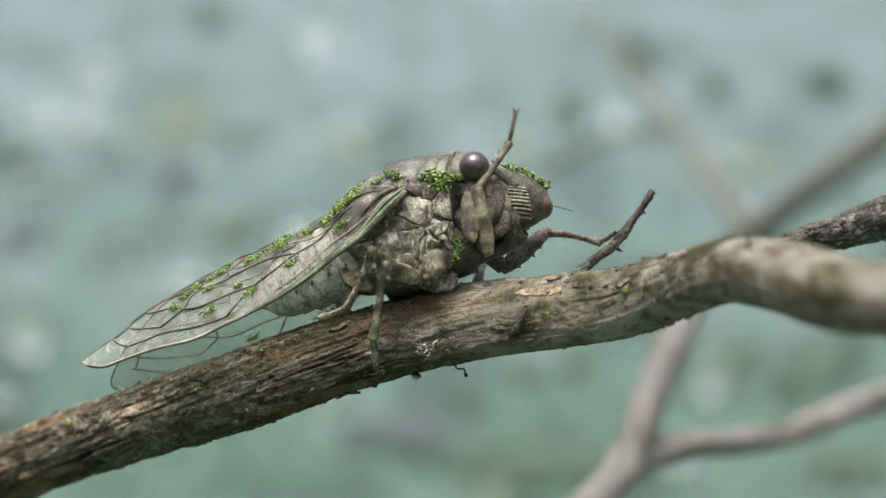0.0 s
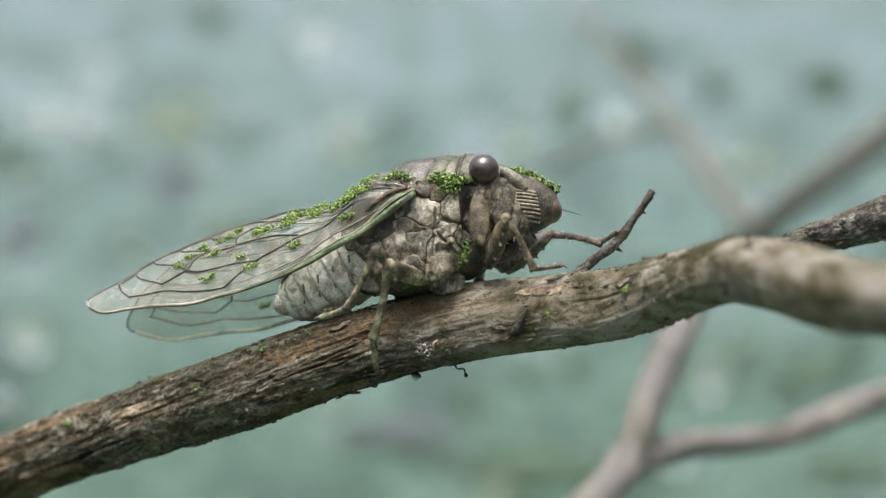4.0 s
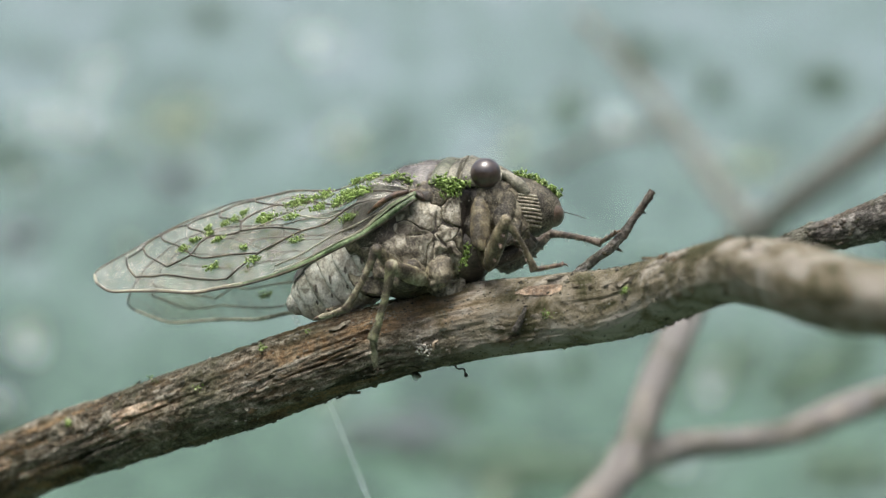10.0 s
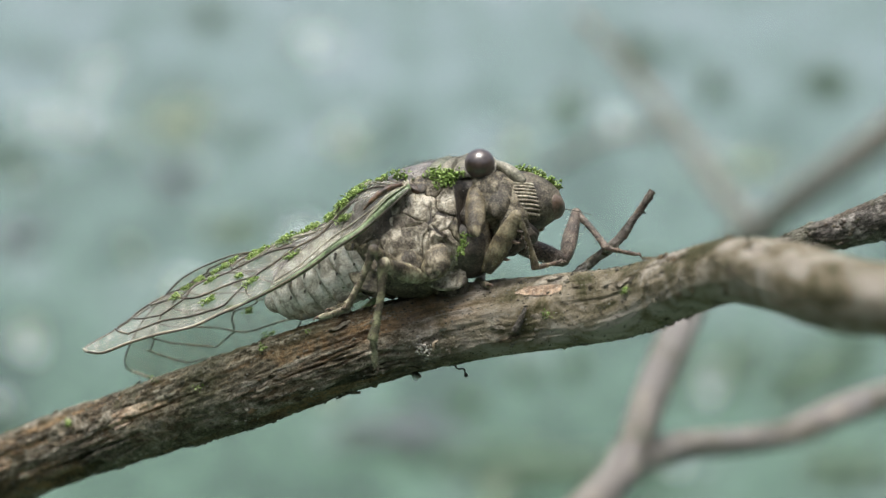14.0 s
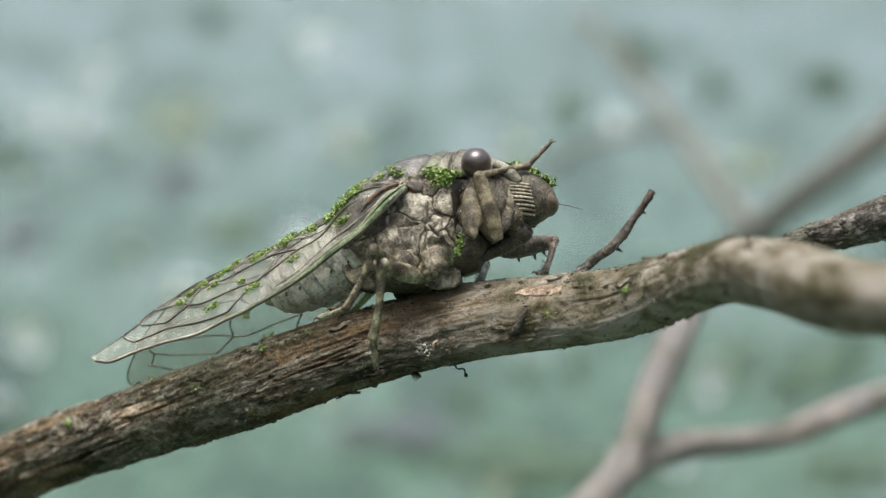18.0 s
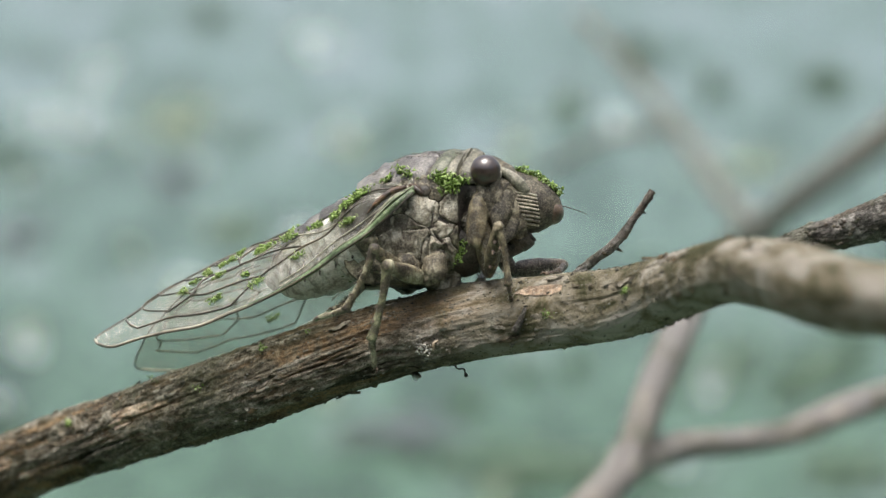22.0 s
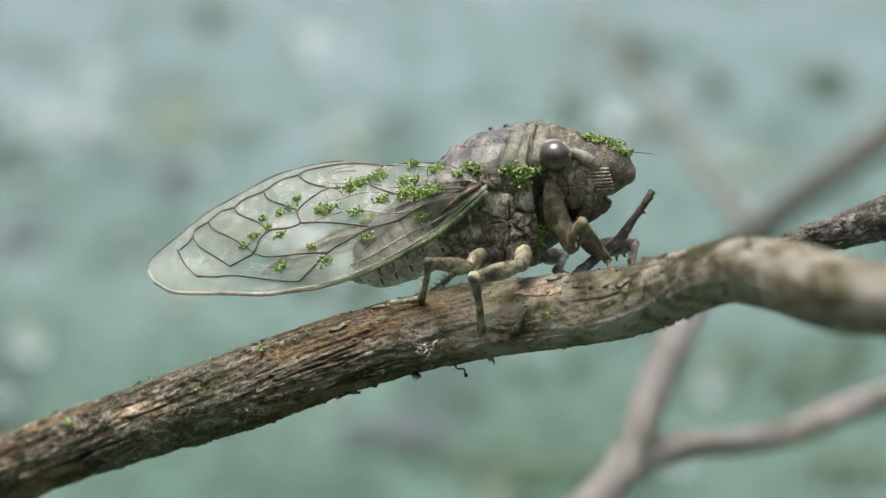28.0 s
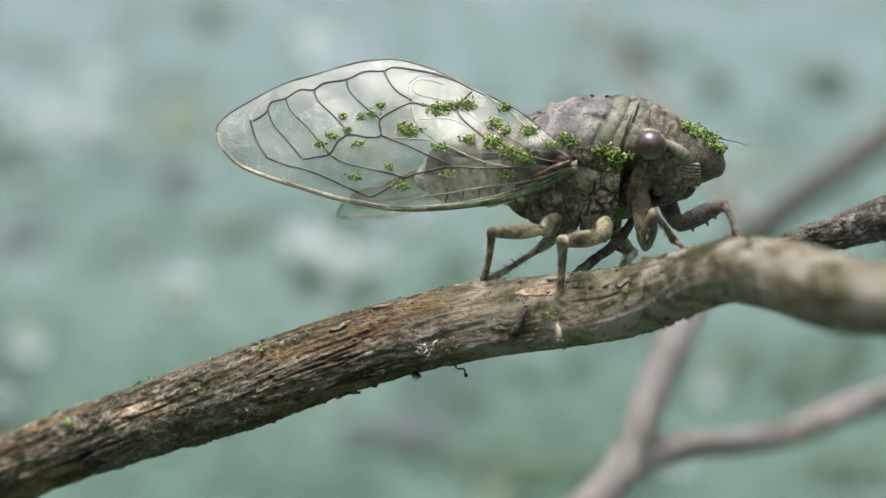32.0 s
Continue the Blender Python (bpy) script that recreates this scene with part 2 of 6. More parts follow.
def water_material():
    """Pond water: a dense green weed film near the shore; further out the sky's grey reflection is painted into the
    base colour.
    """
    m, n, l, b = material("weedy_pond_water")
    big = grain(n, l, 0.0075, 4.0, 0.55, (1, 0.3, 1), random_shift=False, distortion=0.6)
    mid = grain(n, l, 0.03, 4.0, 0.65, (1, 0.3, 1), random_shift=False, distortion=0.5)
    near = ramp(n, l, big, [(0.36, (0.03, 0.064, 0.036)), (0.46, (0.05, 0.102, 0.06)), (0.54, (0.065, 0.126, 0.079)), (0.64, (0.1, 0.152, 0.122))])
    # far ramp: paler and bluer, sky reflection mixed into the water's colour
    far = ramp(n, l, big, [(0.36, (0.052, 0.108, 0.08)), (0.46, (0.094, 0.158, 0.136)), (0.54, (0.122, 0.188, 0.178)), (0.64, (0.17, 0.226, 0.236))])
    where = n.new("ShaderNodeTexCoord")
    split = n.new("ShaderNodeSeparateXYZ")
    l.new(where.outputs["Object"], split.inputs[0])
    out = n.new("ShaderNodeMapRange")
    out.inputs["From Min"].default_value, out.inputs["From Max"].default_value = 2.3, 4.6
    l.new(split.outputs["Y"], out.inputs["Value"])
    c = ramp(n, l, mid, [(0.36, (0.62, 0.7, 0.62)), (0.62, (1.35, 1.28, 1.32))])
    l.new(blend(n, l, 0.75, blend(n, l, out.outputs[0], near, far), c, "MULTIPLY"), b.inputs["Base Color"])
    b.inputs["Roughness"].default_value = 0.14
    b.inputs["IOR"].default_value = 1.55
    relief(n, l, b, mid, 0.05, 3.0)
    return m


def weed_material(name, a, c, d):
    m, n, l, b = material(name)
    geo = n.new("ShaderNodeNewGeometry")
    l.new(ramp(n, l, geo.outputs["Random Per Island"], [(0.0, a), (0.6, c), (1.0, d)]), b.inputs["Base Color"])
    b.inputs["Roughness"].default_value = 0.4
    return m


def screen_material():
    m, n, l, b = material("dark_screen_foliage")
    # dark green for the added screen behind the lens
    f = grain(n, l, 0.012, 6.0, 0.7, random_shift=False)
    l.new(ramp(n, l, f, [(0.35, (0.012, 0.02, 0.008)), (0.55, (0.035, 0.06, 0.022)), (0.75, (0.08, 0.11, 0.045))]), b.inputs["Base Color"])
    b.inputs["Roughness"].default_value = 0.8
    return m


M["water"], M["weed"] = water_material(), weed_material("duckweed", (0.05, 0.09, 0.05), (0.09, 0.15, 0.09), (0.16, 0.22, 0.16))
M["dark_weed"] = weed_material("dark_weed", (0.02, 0.045, 0.018), (0.04, 0.08, 0.03), (0.07, 0.12, 0.05))
M["scum"] = weed_material("pale_film", (0.34, 0.42, 0.4), (0.46, 0.54, 0.52), (0.62, 0.69, 0.69))
M["pale_weed"] = weed_material("pale_weed", (0.17, 0.22, 0.15), (0.24, 0.3, 0.2), (0.33, 0.38, 0.28))
M["mud"] = weed_material("slate_weed", (0.09, 0.11, 0.115), (0.12, 0.14, 0.145), (0.15, 0.175, 0.18))
M["screen_leaves"] = screen_material()


def drop_material():
    m, n, l, b = material("clear_water")
    out = n["Material Output"]
    b.inputs["Base Color"].default_value = (0.85, 0.9, 0.9, 1)
    b.inputs["Roughness"].default_value = 0.1
    clear = n.new("ShaderNodeBsdfTransparent")
    mix = n.new("ShaderNodeMixShader")
    mix.inputs[0].default_value = 0.32
    l.new(clear.outputs[0], mix.inputs[1])
    l.new(b.outputs[0], mix.inputs[2])
    l.new(mix.outputs[0], out.inputs["Surface"])
    return m


M["drop"] = drop_material()


def spray_material():
    m, n, l, b = material("fine_spray")
    b.inputs["Base Color"].default_value = (0.95, 0.97, 0.97, 1)
    b.inputs["Roughness"].default_value = 0.6
    clear = n.new("ShaderNodeBsdfTransparent")
    soft = n.new("ShaderNodeBsdfTranslucent")
    soft.inputs["Color"].default_value = (0.97, 0.98, 0.98, 1)
    body = n.new("ShaderNodeAddShader")
    l.new(b.outputs[0], body.inputs[0])
    l.new(soft.outputs[0], body.inputs[1])
    mix = n.new("ShaderNodeMixShader")
    mix.inputs[0].default_value = 0.13
    l.new(clear.outputs[0], mix.inputs[1])
    l.new(body.outputs[0], mix.inputs[2])
    l.new(mix.outputs[0], n["Material Output"].inputs["Surface"])
    return m


M["spray"] = spray_material()


# ---- mesh helpers ----
def part(name, data, mat, parent, label=""):
    """One mesh object under a thing or a part; data: a bmesh or a mesh."""
    if isinstance(data, bmesh.types.BMesh):
        me = bpy.data.meshes.new(name)
        data.to_mesh(me)
        data.free()
        data = me
    if mat is not None and not data.materials:
        data.materials.append(mat)
    ob = new(name, data)
    ob.parent = parent
    return tagged(ob, label)


def thing(name, label, category, m=None, group="", kind=""):
    ob = new(name)
    ob.empty_display_size = 0.002
    if m is not None:
        ob.matrix_world = m
    return tagged(ob, label, category, group, kind)


def mesh_of(name, verts, faces, uv=None, smooth=True):
    me = bpy.data.meshes.new(name)
    me.from_pydata([tuple(v) for v in verts], [], faces)
    if uv is not None:
        layer = me.uv_layers.new(name="grain")
        idx = np.empty(len(me.loops), dtype=np.int32)
        me.loops.foreach_get("vertex_index", idx)
        layer.data.foreach_set("uv", np.asarray(uv, dtype=np.float32)[idx].ravel())
    if smooth:
        me.polygons.foreach_set("use_smooth", [True] * len(me.polygons))
    me.update()
    return me


def rings_mesh(name, rings, uv=None, cap=True):
    """A closed tube through rings of points, in millimetres: array (count, around, 3)."""
    n, k, _ = rings.shape
    verts = list(rings.reshape(-1, 3) * MM)
    faces = [(i * k + j, i * k + (j + 1) % k, (i + 1) * k + (j + 1) % k, (i + 1) * k + j) for i in range(n - 1) for j in range(k)]
    if cap:
        faces += [tuple(range(k))[::-1], tuple((n - 1) * k + j for j in range(k))]
    return mesh_of(name, verts, faces, uv)


def lattice(seed):
    r = np.random.RandomState(seed)
    return r.rand(64, 64, 64).astype(np.float32)


LATTICE = lattice(5)


def vnoise(p, seed=0):
    """Smooth value noise at points p (..., 3), -1 to 1."""
    p = np.asarray(p, float) + seed * 17.31
    i = np.floor(p).astype(int)
    f = p - i
    f = f * f * (3 - 2 * f)
    out = 0
    for a in (0, 1):
        for b in (0, 1):
            for c in (0, 1):
                w = (f[..., 0] if a else 1 - f[..., 0]) * (f[..., 1] if b else 1 - f[..., 1]) * (f[..., 2] if c else 1 - f[..., 2])
                out = out + w * LATTICE[(i[..., 0] + a) % 64, (i[..., 1] + b) % 64, (i[..., 2] + c) % 64]
    return 2 * out - 1


def fbm(p, octaves=4, seed=0, gain=0.5):
    out, amp, tot = 0, 1.0, 0
    p = np.asarray(p, float)
    for o in range(octaves):
        out = out + amp * vnoise(p * 2 ** o, seed + o)
        tot += amp
        amp *= gain
    return out / tot


def spline(points, count):
    """A smooth curve through rows of numbers (Catmull-Rom), at even steps of length."""
    p = np.asarray(points, float)
    q = np.vstack([2 * p[0] - p[1], p, 2 * p[-1] - p[-2]])
    rows = []
    for i in range(len(p) - 1):
        a, b, c, d = q[i:i + 4]
        for t in np.linspace(0, 1, 40, endpoint=False):
            rows.append(0.5 * (2 * b + (c - a) * t + (2 * a - 5 * b + 4 * c - d) * t * t + (3 * b - a - 3 * c + d) * t ** 3))
    rows.append(p[-1])
    rows = np.array(rows)
    s = np.concatenate([[0], np.cumsum(np.linalg.norm(np.diff(rows[:, :3], axis=0), axis=1))])
    at = np.linspace(0, s[-1], count)
    return np.stack([np.interp(at, s, rows[:, k]) for k in range(rows.shape[1])], 1), at


def tube_rings(points, count, around, shape=None):
    """Rings round a curve; rows of points: x, y, z, radius in millimetres. shape(s, angle, radius) gives the radius."""
    c, s = spline(points, count)
    t = np.gradient(c[:, :3], axis=0)
    t /= np.linalg.norm(t, axis=1)[:, None]
    up = np.array([0, 0, 1.0]) if abs(t[0, 2]) < 0.9 else np.array([0, 1.0, 0])
    n1 = np.empty_like(t)
    v = up
    for i in range(len(t)):
        v = v - t[i] * (v @ t[i])
        v = v / np.linalg.norm(v)
        n1[i] = v
    n2 = np.cross(t, n1)
    a = np.linspace(0, 2 * np.pi, around, endpoint=False)
    r = np.repeat(c[:, 3:4], around, 1)
    if shape is not None:
        r = shape(s[:, None] + 0 * a, a[None, :] + 0 * s[:, None], r)
    pts = c[:, None, :3] + r[..., None] * (np.cos(a)[None, :, None] * n1[:, None] + np.sin(a)[None, :, None] * n2[:, None])
    uv = np.stack([np.repeat(s[:, None], around, 1), np.abs(a[None, :] - np.pi) * c[:, 3:4].mean() + 0 * s[:, None]], -1)
    return pts, uv.reshape(-1, 2)


def tube(name, points, mat, parent, count=24, around=10, label="", shape=None):
    pts, uv = tube_rings(points, count, around, shape)
    return part(name, rings_mesh(name, pts, uv), mat, parent, label)


def at(u, v, deep=0.0):
    """Stage millimetres of a point that lies over (u, v) of the stage plane as seen by the lens, deep mm behind it."""
    k = (REACH + deep) / REACH
    return (u * k, deep, v * k)


# ---- pond ----
def pond():
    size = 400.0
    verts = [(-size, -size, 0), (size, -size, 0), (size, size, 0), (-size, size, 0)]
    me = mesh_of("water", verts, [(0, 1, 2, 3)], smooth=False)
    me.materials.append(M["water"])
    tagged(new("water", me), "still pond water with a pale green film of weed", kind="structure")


def light_screen():
    """An unseen ring of dark foliage, added behind the lens to close the place and block light from that side."""
    n, k = 60, 14
    ang = np.radians(np.linspace(150, 390, n))
    verts = []
    for j in range(k):
        f = j / (k - 1)
        for i, a in enumerate(ang):
            r = 2.6 + 0.5 * vnoise(np.array([a * 4, f * 4, 1.0])) + 0.9 * math.sin(f * 2.2) * -0.5 + f * 0.6
            verts.append((r * math.cos(a) * 1.3, r * math.sin(a), f * (2.3 + 0.6 * vnoise(np.array([a * 5, 2.0, 2.0])))))
    faces = [(j * n + i, j * n + i + 1, (j + 1) * n + i + 1, (j + 1) * n + i) for j in range(k - 1) for i in range(n - 1)]
    me = mesh_of("backdrop", verts, faces)
    me.materials.append(M["screen_leaves"])
    tagged(new("backdrop", me), "unseen dark leafy screen added behind the camera to block light", kind="structure")


def on_water(u, v):
    """Where the sight line through (u, v) of the stage plane meets the pond."""
    e, p = EYE, STAGE @ (Vector((u, 0, v)) * MM)
    return e + (p - e) * (e.z / (e.z - p.z))


def raft(name, label, u, v, w, h, mat, count, seed, size=0.006):
    """A floating patch of small leaves over (u, v), w by h half extents on the stage plane."""
    rnd = np.random.RandomState(seed)
    c, dx, dy = on_water(u, v), on_water(u + w, v), on_water(u, v + h)
    ax, ay = dx - c, dy - c
    verts, faces = [], []
    for _ in range(count):
        r = abs(rnd.randn()) ** 0.8 * 0.5
        a = rnd.uniform(0, 2 * math.pi)
        wob = 1 + 0.35 * math.sin(2 * a + seed) + 0.2 * math.sin(5 * a + 2 * seed)
        o = ax * (r * math.cos(a) * wob) + ay * (r * math.sin(a) * wob)
        q = size * rnd.uniform(0.6, 1.6)
        tilt = rnd.uniform(-0.35, 0.35, 2)
        z = 0.004 + rnd.uniform(0, 0.004)
        b = len(verts)
        for k in range(6):
            t = k * math.pi / 3
            x, y = q * math.cos(t), q * math.sin(t) * 0.8
            verts.append((o.x + x, o.y + y, z + x * tilt[0] + y * tilt[1]))
        faces.append(tuple(range(b, b + 6)))
    me = mesh_of(name, verts, faces, smooth=False)
    me.materials.append(mat)
    ob = new(name, me)
    ob.location = (c.x, c.y, 0)
    return tagged(ob, label, "water plant", "floating weed patches", "stuff")


pond()
light_screen()
for k, (u, v, w, h, mat, n, what) in enumerate((
        (-38.5, 19.2, 5, 3, "scum", 130, "pale film"), (-39.5, 13, 4, 3, "scum", 110, "pale film"), (-29.5, 14, 5.5, 4, "pale_weed", 420, "yellow-green weed"), (-14, 22.6, 4, 3, "scum", 200, "pale film"), (-10.5, 11.6, 3, 2.4, "pale_weed", 90, "pale green weed"), (-15, 0.2, 4, 3, "scum", 150, "pale film"), (-14.7, -3, 3, 2.4, "dark_weed", 90, "dark green weed"),
        (-11.5, 12, 2.5, 2.5, "scum", 90, "pale film"), (-44, 14.4, 4.5, 3, "scum", 150, "pale film"), (-46.5, -11.2, 4.5, 2.6, "scum", 24, "pale film"),
        (-26, 25.7, 4.2, 2.6, "dark_weed", 150, "dark green weed"), (-46.5, 9.4, 4.5, 2.2, "dark_weed", 110, "dark green weed"), (-30, 7.6, 4, 2.6, "mud", 160, "dull grey weed"), (-47, 1.3, 4.4, 2, "mud", 150, "dull grey weed"),
        (-22.8, 1.9, 4, 2, "dark_weed", 110, "dark green weed"), (-5.3, -20.6, 6, 2.4, "mud", 240, "dull grey weed"), (42.5, 18.5, 2.4, 2.1, "dark_weed", 460, "dark green weed"), (30, 17.9, 2.4, 1.7, "dark_weed", 150, "dark green weed"),
        (21.6, 21.9, 2.8, 2.0, "dark_weed", 260, "dark green weed"), (14, 15.7, 3.4, 2.5, "weed", 200, "green weed"), (41, -13.7, 4, 2.6, "weed", 320, "green weed"), (31, -13, 6, 4, "weed", 220, "green weed"), (44, -24.5, 6, 3, "weed", 240, "green weed"), (10.4, -24.3, 13, 3.2, "weed", 500, "green weed"),
        (-45, 21.3, 5, 0.7, "dark_weed", 70, "dark green weed"), (-10, -1.5, 5, 2, "scum", 160, "pale film"), (-9, -5, 3, 2.4, "dark_weed", 100, "dark green weed"), (1, -3, 2.4, 2.6, "dark_weed", 100, "dark green weed"), 
        (34, 9, 6, 2.5, "pale_weed", 160, "pale green weed"),)):
    raft("weed_patch", "loose patch of " + what + " afloat on the pond", u, v, w, h, M[mat], n, 300 + k)


def scattered_weed(count):
    """Small scraps of weed and film strewn over the near water."""
    rnd = np.random.RandomState(77)
    for k in range(count):
        u, v = rnd.uniform(-52, 52), rnd.uniform(-27, 14)
        mat, what = (("weed", "green weed"), ("scum", "pale film"), ("dark_weed", "dark green weed"), ("pale_weed", "pale green weed"))[k % 4]
        raft("weed_patch", "small scrap of " + what + " afloat on the pond", u, v, rnd.uniform(1.0, 2.6), rnd.uniform(0.8, 1.8), M[mat], int(rnd.uniform(18, 50)), 700 + k)


scattered_weed(48)


# ---- branches ----
def warty_shape(seed, depth):
    """Young bark: granular and warty, with no plates."""
    def shape(s, a, r):
        p = np.stack([np.cos(a) * r, np.sin(a) * r, s], -1)
        wart = np.clip(fbm(p * 1.5, 2, seed + 3) - 0.12, 0, 1)
        shape.layer = np.clip(0.6 + fbm(p * 0.6, 3, seed + 7), 0, 1)
        return r * (1 + 0.12 * fbm(p * 0.25, 3, seed)) + depth * (0.8 * fbm(p * 2.6, 4, seed + 1, 0.75) + 1.6 * wart)
    return shape


def bark_shape(seed, depth=0.5, twist=0.012, smooth_from=1e4):
    """Crust plates with stepped edges, long cracks, knots and grit on a limb's radius."""
    def shape(s, a, r):
        w = a + twist * s
        rim = np.stack([np.cos(w) * 3.0, np.sin(w) * 3.0], -1)
        cat = lambda k, q: np.concatenate([rim * k, s[..., None] * q], -1)
        lump = fbm(cat(0.4, 0.05), 3, seed) * 0.14
        warp = 0.35 * fbm(cat(1.2, 0.25), 3, seed + 40)
        field = fbm(cat(1.0, 0.045), 4, seed + 3, 0.55) + 0.25 * warp
        crust = 1 / (1 + np.exp(-(field + 0.02) * 60))
        second = 1 / (1 + np.exp(-(fbm(cat(1.5, 0.07), 4, seed + 21) - 0.1) * 60))
        line = fbm(cat(1.5, 0.05), 3, seed + 9) + 0.2 * warp
        crack = np.exp(-(line / 0.035) ** 2) * np.clip(0.5 + 1.6 * vnoise(cat(0.5, 0.09), seed + 2), 0, 1)
        line2 = fbm(cat(3.2, 0.13), 3, seed + 11)
        crack2 = np.exp(-(line2 / 0.05) ** 2) * np.clip(0.2 + 1.5 * vnoise(cat(0.8, 0.15), seed + 5), 0, 1)
        grits = fbm(cat(3.5, 1.1), 5, seed + 14, 0.7)
        shape.layer = np.clip(crust * 0.75 + second * 0.35 - crack * 0.6, 0, 1)
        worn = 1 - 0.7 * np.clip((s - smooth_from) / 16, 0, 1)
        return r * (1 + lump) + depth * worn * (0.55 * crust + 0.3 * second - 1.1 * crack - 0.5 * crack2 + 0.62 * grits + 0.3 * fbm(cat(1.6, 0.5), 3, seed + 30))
    return shape


def add_layer(me, values):
    att = me.attributes.new("layer", "FLOAT", "POINT")
    att.data.foreach_set("value", np.asarray(values, dtype=np.float32).ravel())


def limb(owner, name, points, mat, seed, count, around, depth, warty=False, smooth_from=1e4):
    """One length of wood under a branch; rows of points: u, v, how deep, radius."""
    sh = warty_shape(seed, depth) if warty else bark_shape(seed, depth, smooth_from=smooth_from)
    pts, uv = tube_rings([(*at(u, v, d), r * (REACH + d) / REACH) for u, v, d, r in points], count, around, sh)
    me = rings_mesh(name, pts, uv)
    add_layer(me, sh.layer)
    part(name, me, mat, owner)
    return pts


MAIN = [(-64, -35, 58, 4.1), (-54.5, -28, 46, 3.9), (-49, -24.9, 38, 3.7), (-36.5, -20.2, 22, 3.8), (-24, -16.1, 9, 4.05), (-11.5, -11.8, 2, 4.0), (1, -8.5, 0, 4.15),
        (13.5, -6.9, -3, 4.15), (20, -6.0, -8, 4.0), (26, -4.1, -16, 3.7), (32, -2.4, -29, 3.7), (38.5, -3.4, -46, 4.2), (45, -5.0, -58, 4.2), (52, -5.8, -66, 4.1), (66, -8, -76, 4.0)]
branch = thing("branch", "thick weathered brown branch with cracked flaking bark", "branch", STAGE)
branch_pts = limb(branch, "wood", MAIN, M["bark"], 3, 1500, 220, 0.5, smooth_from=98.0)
limb(branch, "lower_stem", [(64, -7.8, -75, 4.2), (85, -20, -78, 5), (110, -90, -20, 7), (120, -260, 60, 9), (115, -600, 120, 11), (110, -860, 160, 12)], M["bark"], 5, 200, 40, 0.5)
side_branch = thing("side_branch", "rough grey-brown side branch with warty bark", "branch", STAGE)
limb(side_branch, "wood", [(30, -3.4, 13, 1.0), (35, -1.2, 12, 1.25), (40, 0.9, 10, 1.55), (44.7, 2.1, 9, 2.0), (49, 3.5, 8, 2.35), (54, 5.2, 7, 2.6), (66, 7, 0, 3.0), (78, -2, -20, 3.3), (86, -20, -76, 3.4)], M["twig"], 8, 640, 120, 0.3, True)
twig = thing("twig", "short dark broken twig with a blunt tip", "twig", STAGE)
limb(twig, "wood", [(13, -4.6, 5, 0.62), (16.2, -1.6, 6, 0.55), (19, 0.6, 5, 0.52), (21.5, 3.9, 4.5, 0.42), (22.9, 5.9, 4, 0.38), (23.25, 6.4, 4, 0.36)], M["twig"], 12, 300, 56, 0.2, True)
far_branch = thing("far_branch", "thin pale dry forked branch behind the cicada", "branch", STAGE)
limb(far_branch, "fork", [(15, 26, 1500, 0.55), (19, 21.8, 1450, 0.65), (23, 17, 1380, 0.75), (26.5, 12.6, 1300, 0.85), (30.5, 6.6, 1200, 1.0), (34.2, 2.6, 1100, 1.2), (36, 1, 1050, 1.2)], M["grey_twig"], 21, 90, 24, 0.2)
limb(far_branch, "limb", [(31, -0.6, 960, 1.3), (35.5, 2.6, 930, 1.5), (41, 6.8, 900, 1.7), (49, 12.6, 880, 1.8), (60, 20, 860, 1.8), (75, 20, 840, 2), (90, -40, 840, 2.6), (90, -330, 840, 3)], M["grey_twig"], 22, 160, 24, 0.2)
limb(far_branch, "spray", [(11, 8.6, 1350, 0.5), (14, 10.2, 1330, 0.6), (18.5, 12.4, 1310, 0.6), (26, 13.4, 1300, 0.6)], M["grey_twig"], 25, 60, 16, 0.2)
low_branch = thing("low_branch", "pale dry low branch over the water", "branch", STAGE)
limb(low_branch, "limb", [(28.2, -3, 200, 1.7), (26.8, -7.4, 190, 1.85), (24.6, -12, 182, 1.9), (22.7, -17, 175, 1.9), (21.2, -21.5, 168, 1.9), (19.4, -25.2, 164, 1.95), (16, -28.6, 160, 2.0), (11, -33, 160, 2.1), (6, -46, 158, 2.3), (3, -85, 155, 2.6), (2, -140, 155, 3), (0, -260, 159, 4), (0, -500, 166, 5)], M["far_twig"], 23, 220, 28, 0.25)
limb(low_branch, "side_limb", [(19.4, -25.8, 164, 1.4), (22, -23.4, 170, 1.6), (26, -21.9, 180, 1.6), (32.3, -21.4, 190, 1.45), (38.5, -20.3, 196, 1.5), (44, -18, 200, 1.6), (50, -16, 205, 1.6), (60, -14, 208, 1.6)], M["far_twig"], 24, 140, 28, 0.25)


def skin_grid():
    """The branch's skin as the lens sees it, thinned out; the far side is put out of reach."""
    p = branch_pts[::5, ::4]
    k = (REACH + p[..., 1]) / REACH
    return p[..., 0] / k, p[..., 2] / k, np.where(p[..., 1] > p.mean(axis=1)[:, None, 1] + 0.5, 1e3, 0)


SKIN = skin_grid()


def near_point(u, v):
    """Row and column on the branch's front skin over (u, v)."""
    d = (SKIN[0] - u) ** 2 + (SKIN[1] - v) ** 2 + SKIN[2]
    i, j = np.unravel_index(np.argmin(d), d.shape)
    return i * 5, j * 4


def frame_at(i, j):
    """Place, direction along the branch and outward normal at a grid point of its skin."""
    p = branch_pts[i, j]
    along = branch_pts[min(i + 8, len(branch_pts) - 1), j] - branch_pts[max(i - 8, 0), j]
    along /= np.linalg.norm(along)
    out = p - branch_pts[i].mean(axis=0)
    out -= along * (out @ along)
    return p, along, out / np.linalg.norm(out)


